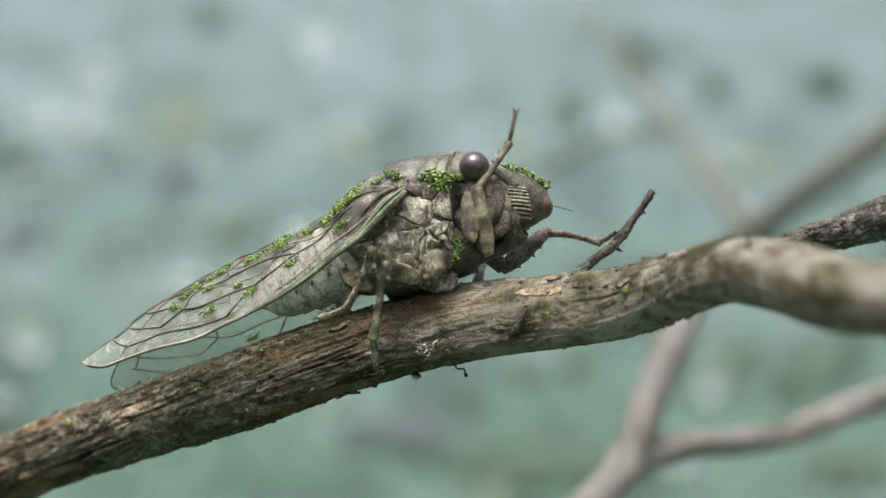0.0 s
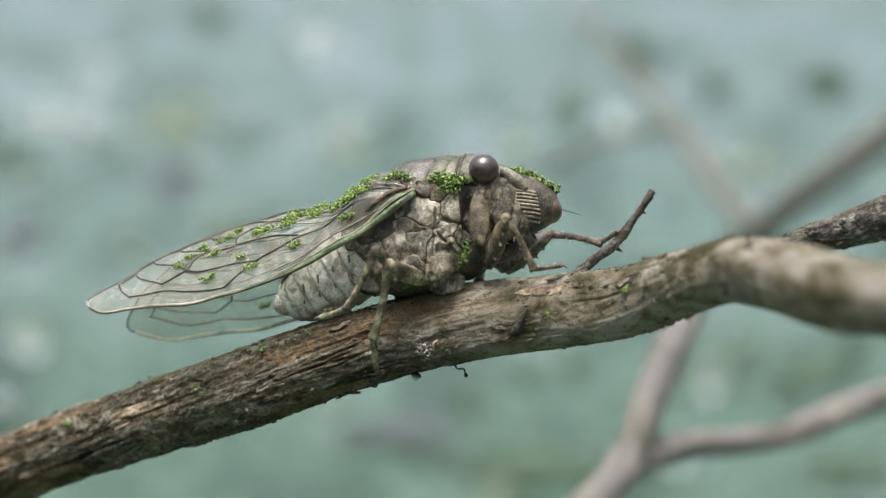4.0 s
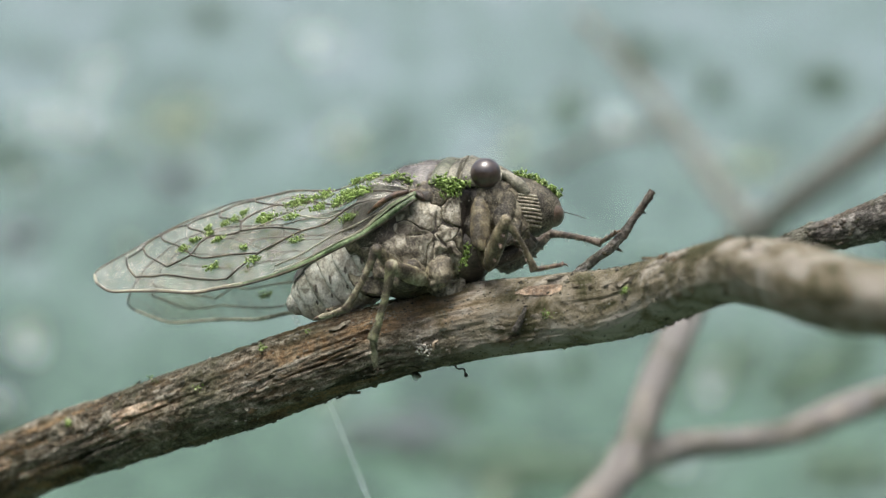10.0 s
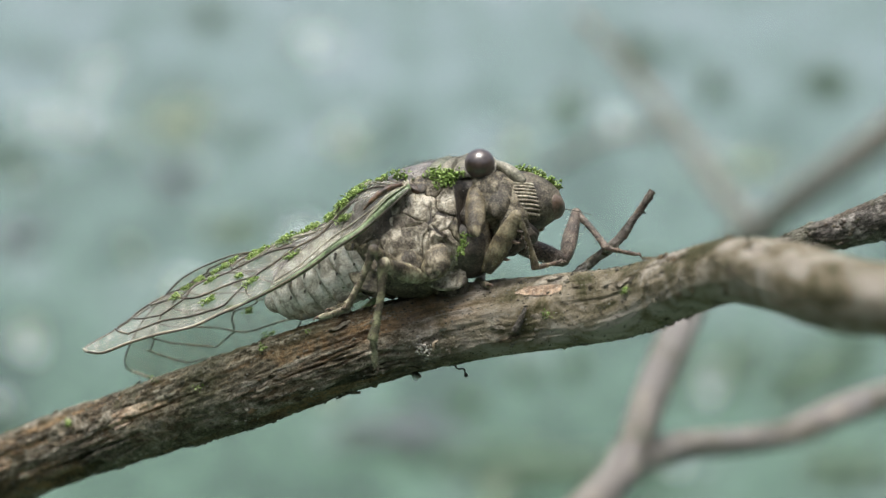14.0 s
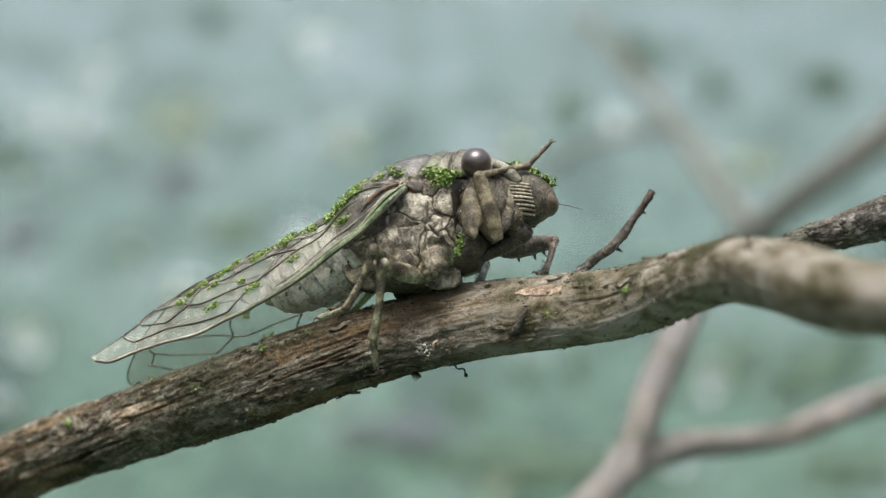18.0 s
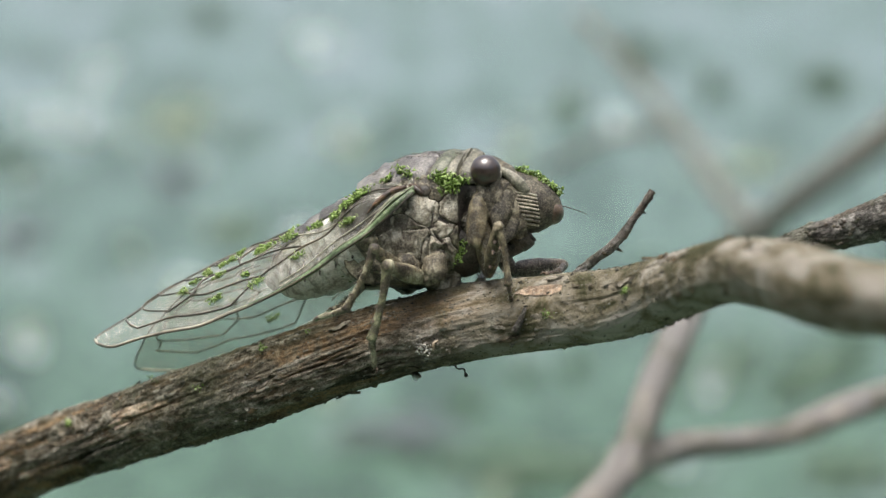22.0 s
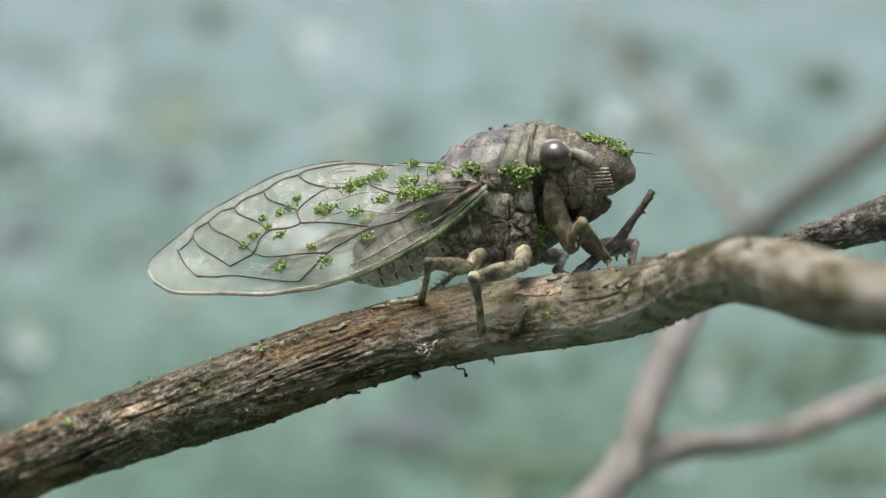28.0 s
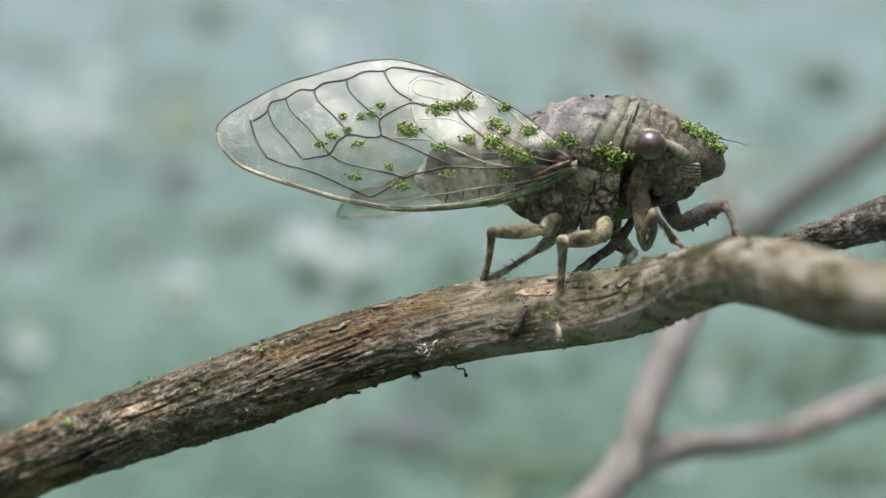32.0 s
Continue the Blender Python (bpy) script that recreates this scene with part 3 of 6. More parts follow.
def bare_patch(u, v, half_rows, half_cols, seed):
    """A patch of bare tan wood where the bark has come off, following the branch."""
    i0, j0 = near_point(u, v)
    n = branch_pts.shape[1]
    rows = np.arange(i0 - half_rows, i0 + half_rows + 1)
    cols = np.arange(j0 - half_cols, j0 + half_cols + 1)
    verts, faces, index = [], [], {}
    def vert(i, j):
        if (i, j) not in index:
            p, _, out = frame_at(i, j % n)
            index[i, j] = len(verts)
            verts.append((p + out * 0.09) * MM)
        return index[i, j]
    for i in rows[:-1]:
        for j in cols[:-1]:
            e = ((i - i0) / half_rows) ** 2 + ((j - j0) / half_cols) ** 2 + 0.7 * float(fbm(np.array([i * 0.05, j * 0.16, seed]), 3))
            if e < 0.75:
                faces.append((vert(i, j), vert(i + 1, j), vert(i + 1, j + 1), vert(i, j + 1)))
    part("bare_patch", mesh_of("bare_patch", verts, faces), M["bare"], branch, "bare tan wood")


for u, v, a, b, s in ((-34.3, -17.9, 34, 6, 1), (-36, -19.2, 16, 5, 2), (10.6, -4.6, 26, 6, 3), (-48.5, -24, 14, 8, 5)):
    bare_patch(u, v, a, b, s)


def flake_mesh(seed):
    """A curled scale of bark, 12 by 5 points, 1 mm long."""
    rnd = np.random.RandomState(seed)
    x, y = np.meshgrid(np.linspace(-0.5, 0.5, 9), np.linspace(-0.5, 0.5, 5), indexing="ij")
    edge = 1 - 0.5 * np.abs(2 * x) ** 2.2
    y2 = y * edge * (0.5 + 0.2 * rnd.rand()) + 0.06 * rnd.randn(*y.shape)
    z = 0.16 * x * x * rnd.uniform(0.2, 2) + 0.25 * np.abs(y) * rnd.uniform(-0.6, 0.6) + 0.025 * rnd.randn(*x.shape)
    p = np.stack([x + 0.03 * rnd.randn(*x.shape), y2, z], -1)
    me = shell_mesh("bark_flake", p, 0.09)
    me.materials.append(M["bark"])
    add_layer(me, [0.9 if rnd.rand() > 0.3 else 0.2] * len(me.vertices))
    return me


def shell_mesh(name, p, thick):
    """An open shell with thickness from a grid of points in millimetres."""
    n, k, _ = p.shape
    mid = p.mean(axis=(0, 1))
    du, dv = np.gradient(p, axis=0), np.gradient(p, axis=1)
    nor = np.cross(du, dv)
    nor /= np.linalg.norm(nor, axis=-1)[..., None] + 1e-9
    nor *= np.sign(((p - mid) * nor).sum(-1))[..., None]
    verts = np.concatenate([p.reshape(-1, 3), (p - nor * thick).reshape(-1, 3)]) * MM
    m = n * k
    q = lambda i, j: i * k + j
    faces = []
    for i in range(n - 1):
        for j in range(k - 1):
            faces.append((q(i, j), q(i + 1, j), q(i + 1, j + 1), q(i, j + 1)))
            faces.append((m + q(i, j), m + q(i, j + 1), m + q(i + 1, j + 1), m + q(i + 1, j)))
    rim = [q(i, 0) for i in range(n)] + [q(n - 1, j) for j in range(1, k)] + [q(i, k - 1) for i in range(n - 2, -1, -1)] + [q(0, j) for j in range(k - 2, 0, -1)]
    for a, b in zip(rim, rim[1:] + rim[:1]):
        faces.append((a, m + a, m + b, b))
    return mesh_of(name, verts, faces)


def bark_flakes(count):
    """Scales of loose bark over the stretch by the cicada, each a part of the branch."""
    rnd = np.random.RandomState(7)
    kinds = [flake_mesh(50 + k) for k in range(8)]
    n, k = branch_pts.shape[:2]
    for _ in range(count):
        i, j = rnd.randint(100, n - 260), rnd.randint(0, k)
        p, along, out = frame_at(i, j)
        ob = new("bark_flake", kinds[rnd.randint(8)])
        tang = np.cross(out, along)
        m = Matrix((Vector(along), Vector(tang), Vector(out))).transposed().to_4x4()
        size = rnd.uniform(0.5, 1.8)
        m = Matrix.Translation(Vector(p + out * 0.03) * MM) @ m @ pose(0, 0, 0, rnd.uniform(-14, 14), rnd.uniform(-16, 16), rnd.uniform(-18, 18)) @ Matrix.Diagonal((size * rnd.uniform(0.9, 1.7), size * 0.62, size * 0.7, 1))
        ob.parent = branch
        ob.matrix_basis = m


bark_flakes(200)


def crust_dust(count):
    """Grains of crust and dust sticking to the bark, too small to pick apart."""
    rnd = np.random.RandomState(17)
    n, k = branch_pts.shape[:2]
    corners = np.array([(1, 0, 0), (-1, 0, 0), (0, 1, 0), (0, -1, 0), (0, 0, 1), (0, 0, -1)], float)
    tris = [(0, 2, 4), (2, 1, 4), (1, 3, 4), (3, 0, 4), (2, 0, 5), (1, 2, 5), (3, 1, 5), (0, 3, 5)]
    verts, faces = [], []
    for _ in range(count):
        p, along, out = frame_at(rnd.randint(60, n - 420), rnd.randint(0, k))
        size = rnd.uniform(0.04, 0.12) * (2.0 if rnd.rand() < 0.06 else 1)
        turn = np.array(Euler(rnd.uniform(0, 6.28, 3)).to_matrix())
        q = (corners * rnd.uniform(0.6, 1.5, (6, 1))) @ turn.T * size
        q = q + np.outer(q @ along, along) * rnd.uniform(0, 1.2) + p + out * size * 0.25
        b = len(verts)
        verts += list(q * MM)
        faces += [tuple(b + i for i in f) for f in tris]
    me = mesh_of("crust_dust", verts, faces, smooth=False)
    add_layer(me, [1.0] * len(verts))
    ob = part("crust_dust", me, M["crumb"], branch, "pale crumbs of crust and dust")
    tagged(ob, "pale crumbs of crust and dust", kind="stuff")


crust_dust(7000)


# ---- the cicada: x forward, y to its left (away from the lens), z up, in millimetres from mid-thorax ----
cicada = thing("cicada", "grey-brown cicada flecked with green weed, clear veined wings, gripping the branch", "cicada")

#           x     zc    half width, up, down
THORAX = [(-7.0, -0.9, 3.6, 2.3, 4.2), (-5.5, -0.6, 4.5, 3.1, 6.2), (-3.6, -0.3, 5.0, 3.9, 7.9), (-1.2, 0.0, 5.1, 4.9, 8.9), (1.5, 0.1, 5.2, 5.35, 9.1),
          (4.0, 0.2, 5.2, 5.25, 8.2), (6.0, 0.3, 4.9, 5.0, 6.4), (7.6, 0.4, 4.3, 4.5, 4.6)]
HEAD = [(6.2, 0.6, 3.8, 3.9, 4.0), (7.2, 0.5, 4.7, 4.5, 4.2), (8.6, 0.4, 4.75, 4.45, 4.4), (10.0, 0.0, 4.3, 4.1, 4.5), (11.2, -0.4, 3.7, 3.5, 4.4), (12.2, -0.8, 2.6, 2.6, 3.8)]


BACK = [r for r in THORAX if r[0] < 6.5] + [(7.6, 0.4, 4.7, 4.7, 4.6)]


def section(table, x):
    t = np.array(table)
    return [np.interp(x, t[:, 0], t[:, k]) for k in range(1, 5)]


def side(x, z, table=THORAX):
    """Half width of a lofted body at the length x and height z."""
    zc, a, up, down = section(table, x)
    b = np.where(z > zc, up, down)
    e = np.where(z > zc, 2.0, 2.7)
    return a * np.clip(1 - np.abs((z - zc) / b) ** e, 0.01, 1) ** (1 / e)


def loft(table, count, around, seed, bump=0.12, freq=0.9, grow=0.0, arc=None):
    """Rings of a lofted body. arc: the half angle of an open shell from the back's midline, in degrees."""
    c, _ = spline([(r[0], 0, 0, *r[1:]) for r in table], count)
    a = np.linspace(0, 2 * np.pi, around, endpoint=False) if arc is None else np.radians(np.linspace(-arc, arc, around))
    x = np.repeat(c[:, :1], around, 1)
    # the under side is boxier than the back; an open shell sinks into the body at its edges
    bend = np.where(np.cos(a) > 0, 1.0, 0.74)
    sn, cs = np.sign(np.sin(a)) * np.abs(np.sin(a)) ** bend, np.sign(np.cos(a)) * np.abs(np.cos(a)) ** bend
    lift = grow if arc is None else grow - (grow + 0.22) * (np.abs(a) / radians(arc))[None] ** 8
    hgt = np.where(cs[None] > 0, c[:, 5:6], c[:, 6:7]) + lift
    p = np.stack([x, (c[:, 4:5] + lift) * sn[None], c[:, 3:4] + hgt * cs[None]], -1)
    n = p - np.stack([x, 0 * x, 0 * x + c[:, 3:4]], -1)
    n /= np.linalg.norm(n, axis=-1)[..., None] + 1e-9
    return p + n * (fbm(p * freq, 4, seed, 0.6) * bump)[..., None]


def blob(name, centre, radii, mat, parent, turn=(0, 0, 0), seed=1, bump=0.08, res=20, label=""):
    """A rounded lump, ellipsoid with uneven skin."""
    a = np.linspace(0.02, math.pi - 0.02, res)
    b = np.linspace(0, 2 * math.pi, res * 2, endpoint=False)
    p = np.stack([np.cos(a)[:, None] + 0 * b, np.sin(a)[:, None] * np.cos(b), np.sin(a)[:, None] * np.sin(b)], -1)
    p = p * (1 + bump * fbm(p * 1.7, 3, seed))[..., None] * np.array(radii)
    rm = np.array(Euler([radians(t) for t in turn]).to_matrix())
    return part(name, rings_mesh(name, p @ rm.T + np.array(centre)), mat, parent, label)


#          x,    z,  pull, pale plate
PLATES = [(3.9, -1.8, 0.0, 1), (0.8, -2.0, 0.2, 1), (-1.5, -4.9, 1.2, 1), (-4.9, -2.7, 0.5, 0), (2.9, -6.7, 0.8, 1), (3.0, -4.1, -0.2, 1),
          (-2.2, -0.4, 0.1, 1), (2.6, 0.9, 0.0, 0), (4.6, -5.2, -0.2, 0), (-4.8, -5.8, 0.0, 0)]


EAR = 4
#           x,    z,  length, width, turn of the dark hollows between the plates
HOLLOWS = [(3.1, -3.05, 0.8, 0.2, -28), (1.8, -3.7, 0.4, 0.25, 30), (1.95, -2.6, 0.9, 0.14, 82), (0.2, -3.9, 1.1, 0.1, 4), (2.6, -5.0, 1.0, 0.12, -50), (1.5, -5.6, 1.2, 0.14, 80)]


def side_plate(k, s):
    """One hard plate of the flank: it fills the ground nearer to its middle than to its neighbours', with a seam all round."""
    x0, z0, pull, pale = PLATES[k]
    a = np.linspace(0, 2 * math.pi, 72, endpoint=False)
    others = np.array([p[:3] for m, p in enumerate(PLATES) if m != k])
    r = np.arange(0.1, 3.6, 0.04)
    x, z = x0 + r[:, None] * np.cos(a), z0 + r[:, None] * np.sin(a)
    w = np.stack([x * 0.9, z * 0.9, 0 * x], -1)
    x, z = x + 0.55 * fbm(w, 2, 2), z + 0.55 * fbm(w, 2, 9)
    theirs = (np.hypot(x[..., None] - others[:, 0], z[..., None] - others[:, 1]) - others[:, 2]).min(-1)
    past = theirs < np.hypot(x - x0, z - z0) - pull
    reach = np.where(past.any(0), r[past.argmax(0)], 3.6)
    reach = np.minimum(reach, np.where(np.cos(a) > 0.05, (4.75 - x0) / np.maximum(np.cos(a), 0.05), 9.0))
    reach = (np.roll(reach, 1) + 2 * reach + np.roll(reach, -1)) / 4
    f = np.concatenate([np.linspace(0, 0.85, 26), np.linspace(0.88, 1, 8)])
    rr = f[:, None] * np.clip(reach - 0.02, 0.2, None)[None]
    px, pz = x0 + rr * np.cos(a), z0 + rr * np.sin(a)
    gap = np.clip((reach - 0.02)[None] - rr, 0, None)
    lift = 0.34 * (1 - np.exp(-(gap / 0.06) ** 1.1)) + 0.06 * (1 - np.exp(-gap / 0.9)) - 0.24
    if k == EAR:
        lift = lift + 0.4 * np.exp(-((f - 0.62) / 0.12) ** 2)[:, None] * (0.6 + 0.4 * np.cos(a - 0.6)) - 0.3 * np.exp(-((f - 0.36) / 0.12) ** 2)[:, None]
    lift = lift - 0.7 * np.clip((-px - 1.5) / 2, 0, 1) * np.clip((pz + 5) / 1.5, 0, 1)
    for hx, hz, long, wide, turn in HOLLOWS:
        ct, st = math.cos(radians(turn)), math.sin(radians(turn))
        along, across = (px - hx) * ct + (pz - hz) * st, (pz - hz) * ct - (px - hx) * st
        lift = lift - 0.5 * np.exp(-((along / long) ** 4 + (across / wide) ** 2))
    y = s * (side(px, pz) + lift + 0.24 * fbm(np.stack([px, pz, 0 * px], -1) * 0.7, 4, 40 + k, 0.55))
    p = np.stack([px, y, pz], -1)
    part("side_plate", rings_mesh("side_plate", p[::-1] if s < 0 else p, cap=False), M["plate"] if pale else M["cuticle"], cicada)


def weed_clump(centre, spread, count, parent, seed, normal=(0, -1, 0), size=0.42, mat=None, name="weed_clump", label="curled bright green weed flakes"):
    """A clump of tiny curled flakes stuck to the skin at centre (mm); spread: its half extents."""
    rnd = np.random.RandomState(seed)
    nrm = Vector(normal).normalized()
    lay = nrm.to_track_quat("Z", "Y").to_matrix()
    verts, faces = [], []
    for _ in range(count * 2):
        o = np.array(centre) + rnd.randn(3) * np.array(spread) * 0.7 + np.array(nrm) * rnd.uniform(-0.05, 0.15)
        turn = lay @ Euler((rnd.uniform(-1.3, 1.3), rnd.uniform(-1.3, 1.3), rnd.uniform(0, 6.28))).to_matrix()
        L, W, T = size * rnd.uniform(0.25, 0.72), size * rnd.uniform(0.2, 0.5), size * rnd.uniform(0.06, 0.14)
        curl = rnd.uniform(-0.9, 0.9)
        base = len(verts)
        for i, (x, w) in enumerate(((-1, 0.35), (-0.35, 1.0), (0.4, 0.95), (1, 0.3))):
            for y, zt in ((-w, 0), (0, 1), (w, 0), (0, -1)):
                v = Vector((x * L, y * W, zt * T + curl * L * x * x * 0.7 + 0.3 * curl * W * y * y))
                v = turn @ v
                verts.append(((o[0] + v.x) * MM, (o[1] + v.y) * MM, (o[2] + v.z) * MM))
        for i in range(3):
            for j in range(4):
                a, b = base + 4 * i + j, base + 4 * i + (j + 1) % 4
                faces.append((a, b, b + 4, a + 4))
        faces += [tuple(base + k for k in (3, 2, 1, 0)), tuple(base + 12 + k for k in (0, 1, 2, 3))]
    return part(name, mesh_of(name, verts, faces), mat or M["moss"], parent, label)


def grit(parent, spots, seed):
    """Dark crumbs on the back."""
    rnd = np.random.RandomState(seed)
    for x, y in spots:
        r = rnd.uniform(0.1, 0.24)
        zc, wide, up, _ = section(BACK, x)
        z = float(zc + (up + 0.3) * math.sqrt(1 - (y / wide) ** 2))
        blob("crumb", (x, y, z), (r * 1.5, r, r), M["dark"], parent, tuple(rnd.uniform(0, 180, 3)), int(rnd.randint(99)), 0.4, 6)


def build_body():
    p = loft(THORAX, 90, 96, 4, 0.2, 0.8, -0.22)
    # a deep gap between the flank and the fore hip
    p[..., 1] *= 1 - 0.3 * np.exp(-((p[..., 0] - 5.4 - 0.1 * (p[..., 2] + 3)) / 0.55) ** 2) / (1 + np.exp((p[..., 2] + 0.6) * 4))
    part("thorax", rings_mesh("thorax", p), M["dark"], cicada)
    # hind back plate with a raised cross, olive collar slanting forward to the midline, furrowed fore plate
    a = np.radians(np.linspace(-82, 82, 80))
    edge = 2.2 + 2.3 * np.clip(np.cos(a), 0, 1) ** 1.6

    def saddle(x0, x1, grow, count, seed, bump, profile):
        f = np.linspace(0, 1, count)[:, None]
        x = x0 + (x1 - x0) * f
        zc, wide, up, _ = section(BACK, x)
        lift = grow + profile(f, x, a) + bump * fbm(np.stack([x, a * 5 + 0 * x, 0 * x], -1) * 0.8, 5, seed, 0.6)
        lift = lift - (grow + 0.22) * (np.abs(a) / radians(82))[None] ** 10
        return np.stack([x, (wide + lift) * np.sin(a), zc + (up + lift) * np.cos(a)], -1)

    def cross(f, x, a):
        y = 5 * np.sin(a)
        return 0.5 * np.exp(-((x + 3.6) / 0.5) ** 2) * np.exp(-(y / 2.6) ** 2) + 0.2 * np.exp(-((np.abs(y) - 1.2 + 0.4 * (x + 4)) / 0.35) ** 2) - 0.25 * np.exp(-((np.abs(y) - 2.4 - 0.25 * x) / 0.2) ** 2) * (x > -2.5) - 0.35 * (1 - np.clip((1 - f) * 14, 0, 1))

    def band(f, x, a):
        return 0.32 * np.sin(np.pi * np.clip(f, 0, 1)) ** 0.6 - 0.2

    def furrowed(f, x, a):
        y = np.abs(5 * np.sin(a))
        return (0.3 * np.sin(np.pi * np.clip((f - 0.02) / 0.98, 0, 1)) - 0.5 * np.exp(-((f - 0.5 + 0.03 * y) / 0.045) ** 2) * np.clip(y / 1.2, 0.2, 1)
                - 0.3 * np.exp(-((f - 0.24 - 0.02 * y) / 0.04) ** 2) * np.clip((y - 1.5) / 1.5, 0, 1) - 0.28 * np.exp(-(y / 0.25) ** 2))

    part("mesonotum", shell_mesh("mesonotum", saddle(-6.6 + 0 * edge, edge - 0.9, 0.2, 60, 6, 0.18, cross), 0.3), M["notum"], cicada, "smooth smoky grey back plate")
    part("collar", shell_mesh("collar", saddle(edge - 1.15, edge + 0.95, 0.3, 24, 8, 0.1, band), 0.3), M["collar"], cicada, "smooth olive-green collar")
    part("pronotum", shell_mesh("pronotum", saddle(edge + 0.75, 7.5 + 0 * edge, 0.28, 44, 9, 0.3, furrowed), 0.3), M["pronotum"], cicada, "olive-grey wrinkled fore plate")
    part("head", rings_mesh("head", loft(HEAD, 60, 90, 12, 0.4, 1.1)), M["cuticle"], cicada)
    for s in (-1, 1):
        # bulging eye with its socket rim, brow ridge
        eye = blob("eye", (7.75, s * (4.85 if s < 0 else 4.1), 2.5 if s < 0 else 1.6), (1.68, 1.58, 1.7), M["eye"], cicada, (0, 0, s * 12), 3, 0.01, 28, "glossy brown-grey compound eye")
        if s < 0:
            tube("socket_rim", [(7.75 + 1.62 * math.cos(a), s * (4.35 + 0.1 * math.cos(a)), 2.45 + 1.64 * math.sin(a), 0.2) for a in np.linspace(0, 2 * math.pi, 17)], M["plate"], eye, 40, 8)
        tube("brow_ridge", [(9.2, s * 4.2, 2.7, 0.4), (10.2, s * 4.0, 2.2, 0.55), (11.3, s * 3.65, 1.25, 0.72), (12.2, s * 3.25, 0.3, 0.5)], M["brow"], cicada, 20, 12, "pale olive lobe beside the eye")
        for k in range(len(PLATES)):
            side_plate(k, s)
        blob("hinge_knob", (0.3, s * 5.3, 0.35), (1.15, 0.4, 0.42), M["hinge"], cicada, (0, 38, 0), 8, 0.15, 14, "red-brown wing joint")
        blob("hinge_knob", (-1.6, s * 5.5, -0.5), (2.1, 0.42, 0.32), M["hinge"], cicada, (0, -28, 0), 9, 0.15, 14, "red-brown wing joint")
        blob("hinge_lobe", (1.2, s * 5.4, 0.2), (0.6, 0.22, 0.6), M["dark"], cicada, (0, 20, 0), 10, 0.2, 12)
        blob("fore_hip", (6.75, s * 4.5, -3.0), (1.1, 0.75, 3.2), M["foreleg"], cicada, (0, 3, 0), 17, 0.14, 26)
        # cheek plates beside the face, in darker cuticle that includes the shade behind the legs
        blob("cheek", (9.4, s * 3.7, -1.6), (1.4, 0.9, 2.4), M["flank"], cicada, (0, 14, 0), 14, 0.2, 16)
        blob("cheek", (10.3, s * 2.9, -3.6), (1.0, 0.8, 1.8), M["flank"], cicada, (0, 30, 0), 15, 0.2, 14)
        # hip joints of the three leg pairs
        for k, (x, y, z, rx, rz) in enumerate(((2.0, 3.6, -8.0, 1.5, 2.1), (-1.3, 3.5, -8.0, 1.6, 1.9), (-4.0, 3.1, -6.9, 1.5, 1.5), (6.0, 3.3, -3.0, 1.1, 1.3))):
            blob("hip", (x, s * y, z), (rx, 1.35, rz), M["cuticle"] if k < 3 else M["flank"], cicada, (0, 15, 0), 16 + k, 0.3, 24)
    blob("sternum", (-1.5, 0, -8.0), (3.6, 2.8, 1.7), M["flank"], cicada, (0, 0, 0), 27, 0.25, 20)
    blob("chest", (4.8, 0, -4.8), (3.5, 3.7, 3.6), M["dark"], cicada, (0, 20, 0), 26, 0.15, 24)
    # bulging ridged face
    face = blob("face", (10.7, 0, -0.2), (5.3, 3.6, 3.45), M["flank"], cicada, (0, 12, 0), 21, 0.035, 34, "bulging dark face with cream side ridges")
    for s in (-1, 1):
        for k in range(9):
            z0 = 0.3 - 0.4 * k
            x0, x1 = 10.6 + 0.1 * k, 13.3 + 0.05 * k - 0.12 * max(0, k - 6)
            rows = []
            for x in np.linspace(x0, x1, 7):
                z = z0 - (x - x0) * 0.14
                y = 3.66 * math.sqrt(max(0.02, 1 - ((x - 10.7) / 5.35) ** 2 - ((z + 0.2 + 0.2 * (x - 10.7)) / 3.48) ** 2))
                rows.append((x, s * (y - 0.02), z, 0.13 + 0.05 * math.sin(math.pi * (x - x0) / (x1 - x0))))
            tube("face_ridge", rows, M["ridge"], face, 14, 8, "cream ridge")
    blob("nose", (14.9, 0, -1.4), (1.35, 1.9, 1.35), M["nose"], cicada, (0, 20, 0), 23, 0.06, 18)
    tube("beak", [(12.2, 0, -3.6, 1.3), (10.8, 0, -5.0, 1.1), (8.6, 0, -6.2, 0.75), (5.5, 0, -7.2, 0.5), (2.5, 0, -7.6, 0.3)], M["dark"], cicada, 30, 14, "dark piercing beak folded under the head")
    blob("chin", (11.3, 0, -4.3), (1.6, 1.9, 1.3), M["dark"], cicada, (0, 30, 0), 25, 0.2, 16)
    tube("antenna", [(12.6, 2.9, 0.6, 0.2), (13.4, 3.2, 0.5, 0.13), (15.5, 3.9, 0.2, 0.07), (17.6, 4.4, -0.35, 0.045), (18.8, 4.6, -0.8, 0.03)], M["dark"], cicada, 20, 6, "fine dark bristle antenna")
    # weed on collar, crown and hind back
    for k, (x, z, n) in enumerate(((3.5, 1.4, 46), (4.6, 1.2, 44), (3.9, 0.4, 26), (2.6, 1.9, 20), (-1.6, 2.6, 20), (-0.8, 2.2, 14))):
        weed_clump((x, -float(side(x, z)) - 0.5, z), (0.75, 0.3, 0.5), n, cicada, 100 + k, (0, -1, 0.5))
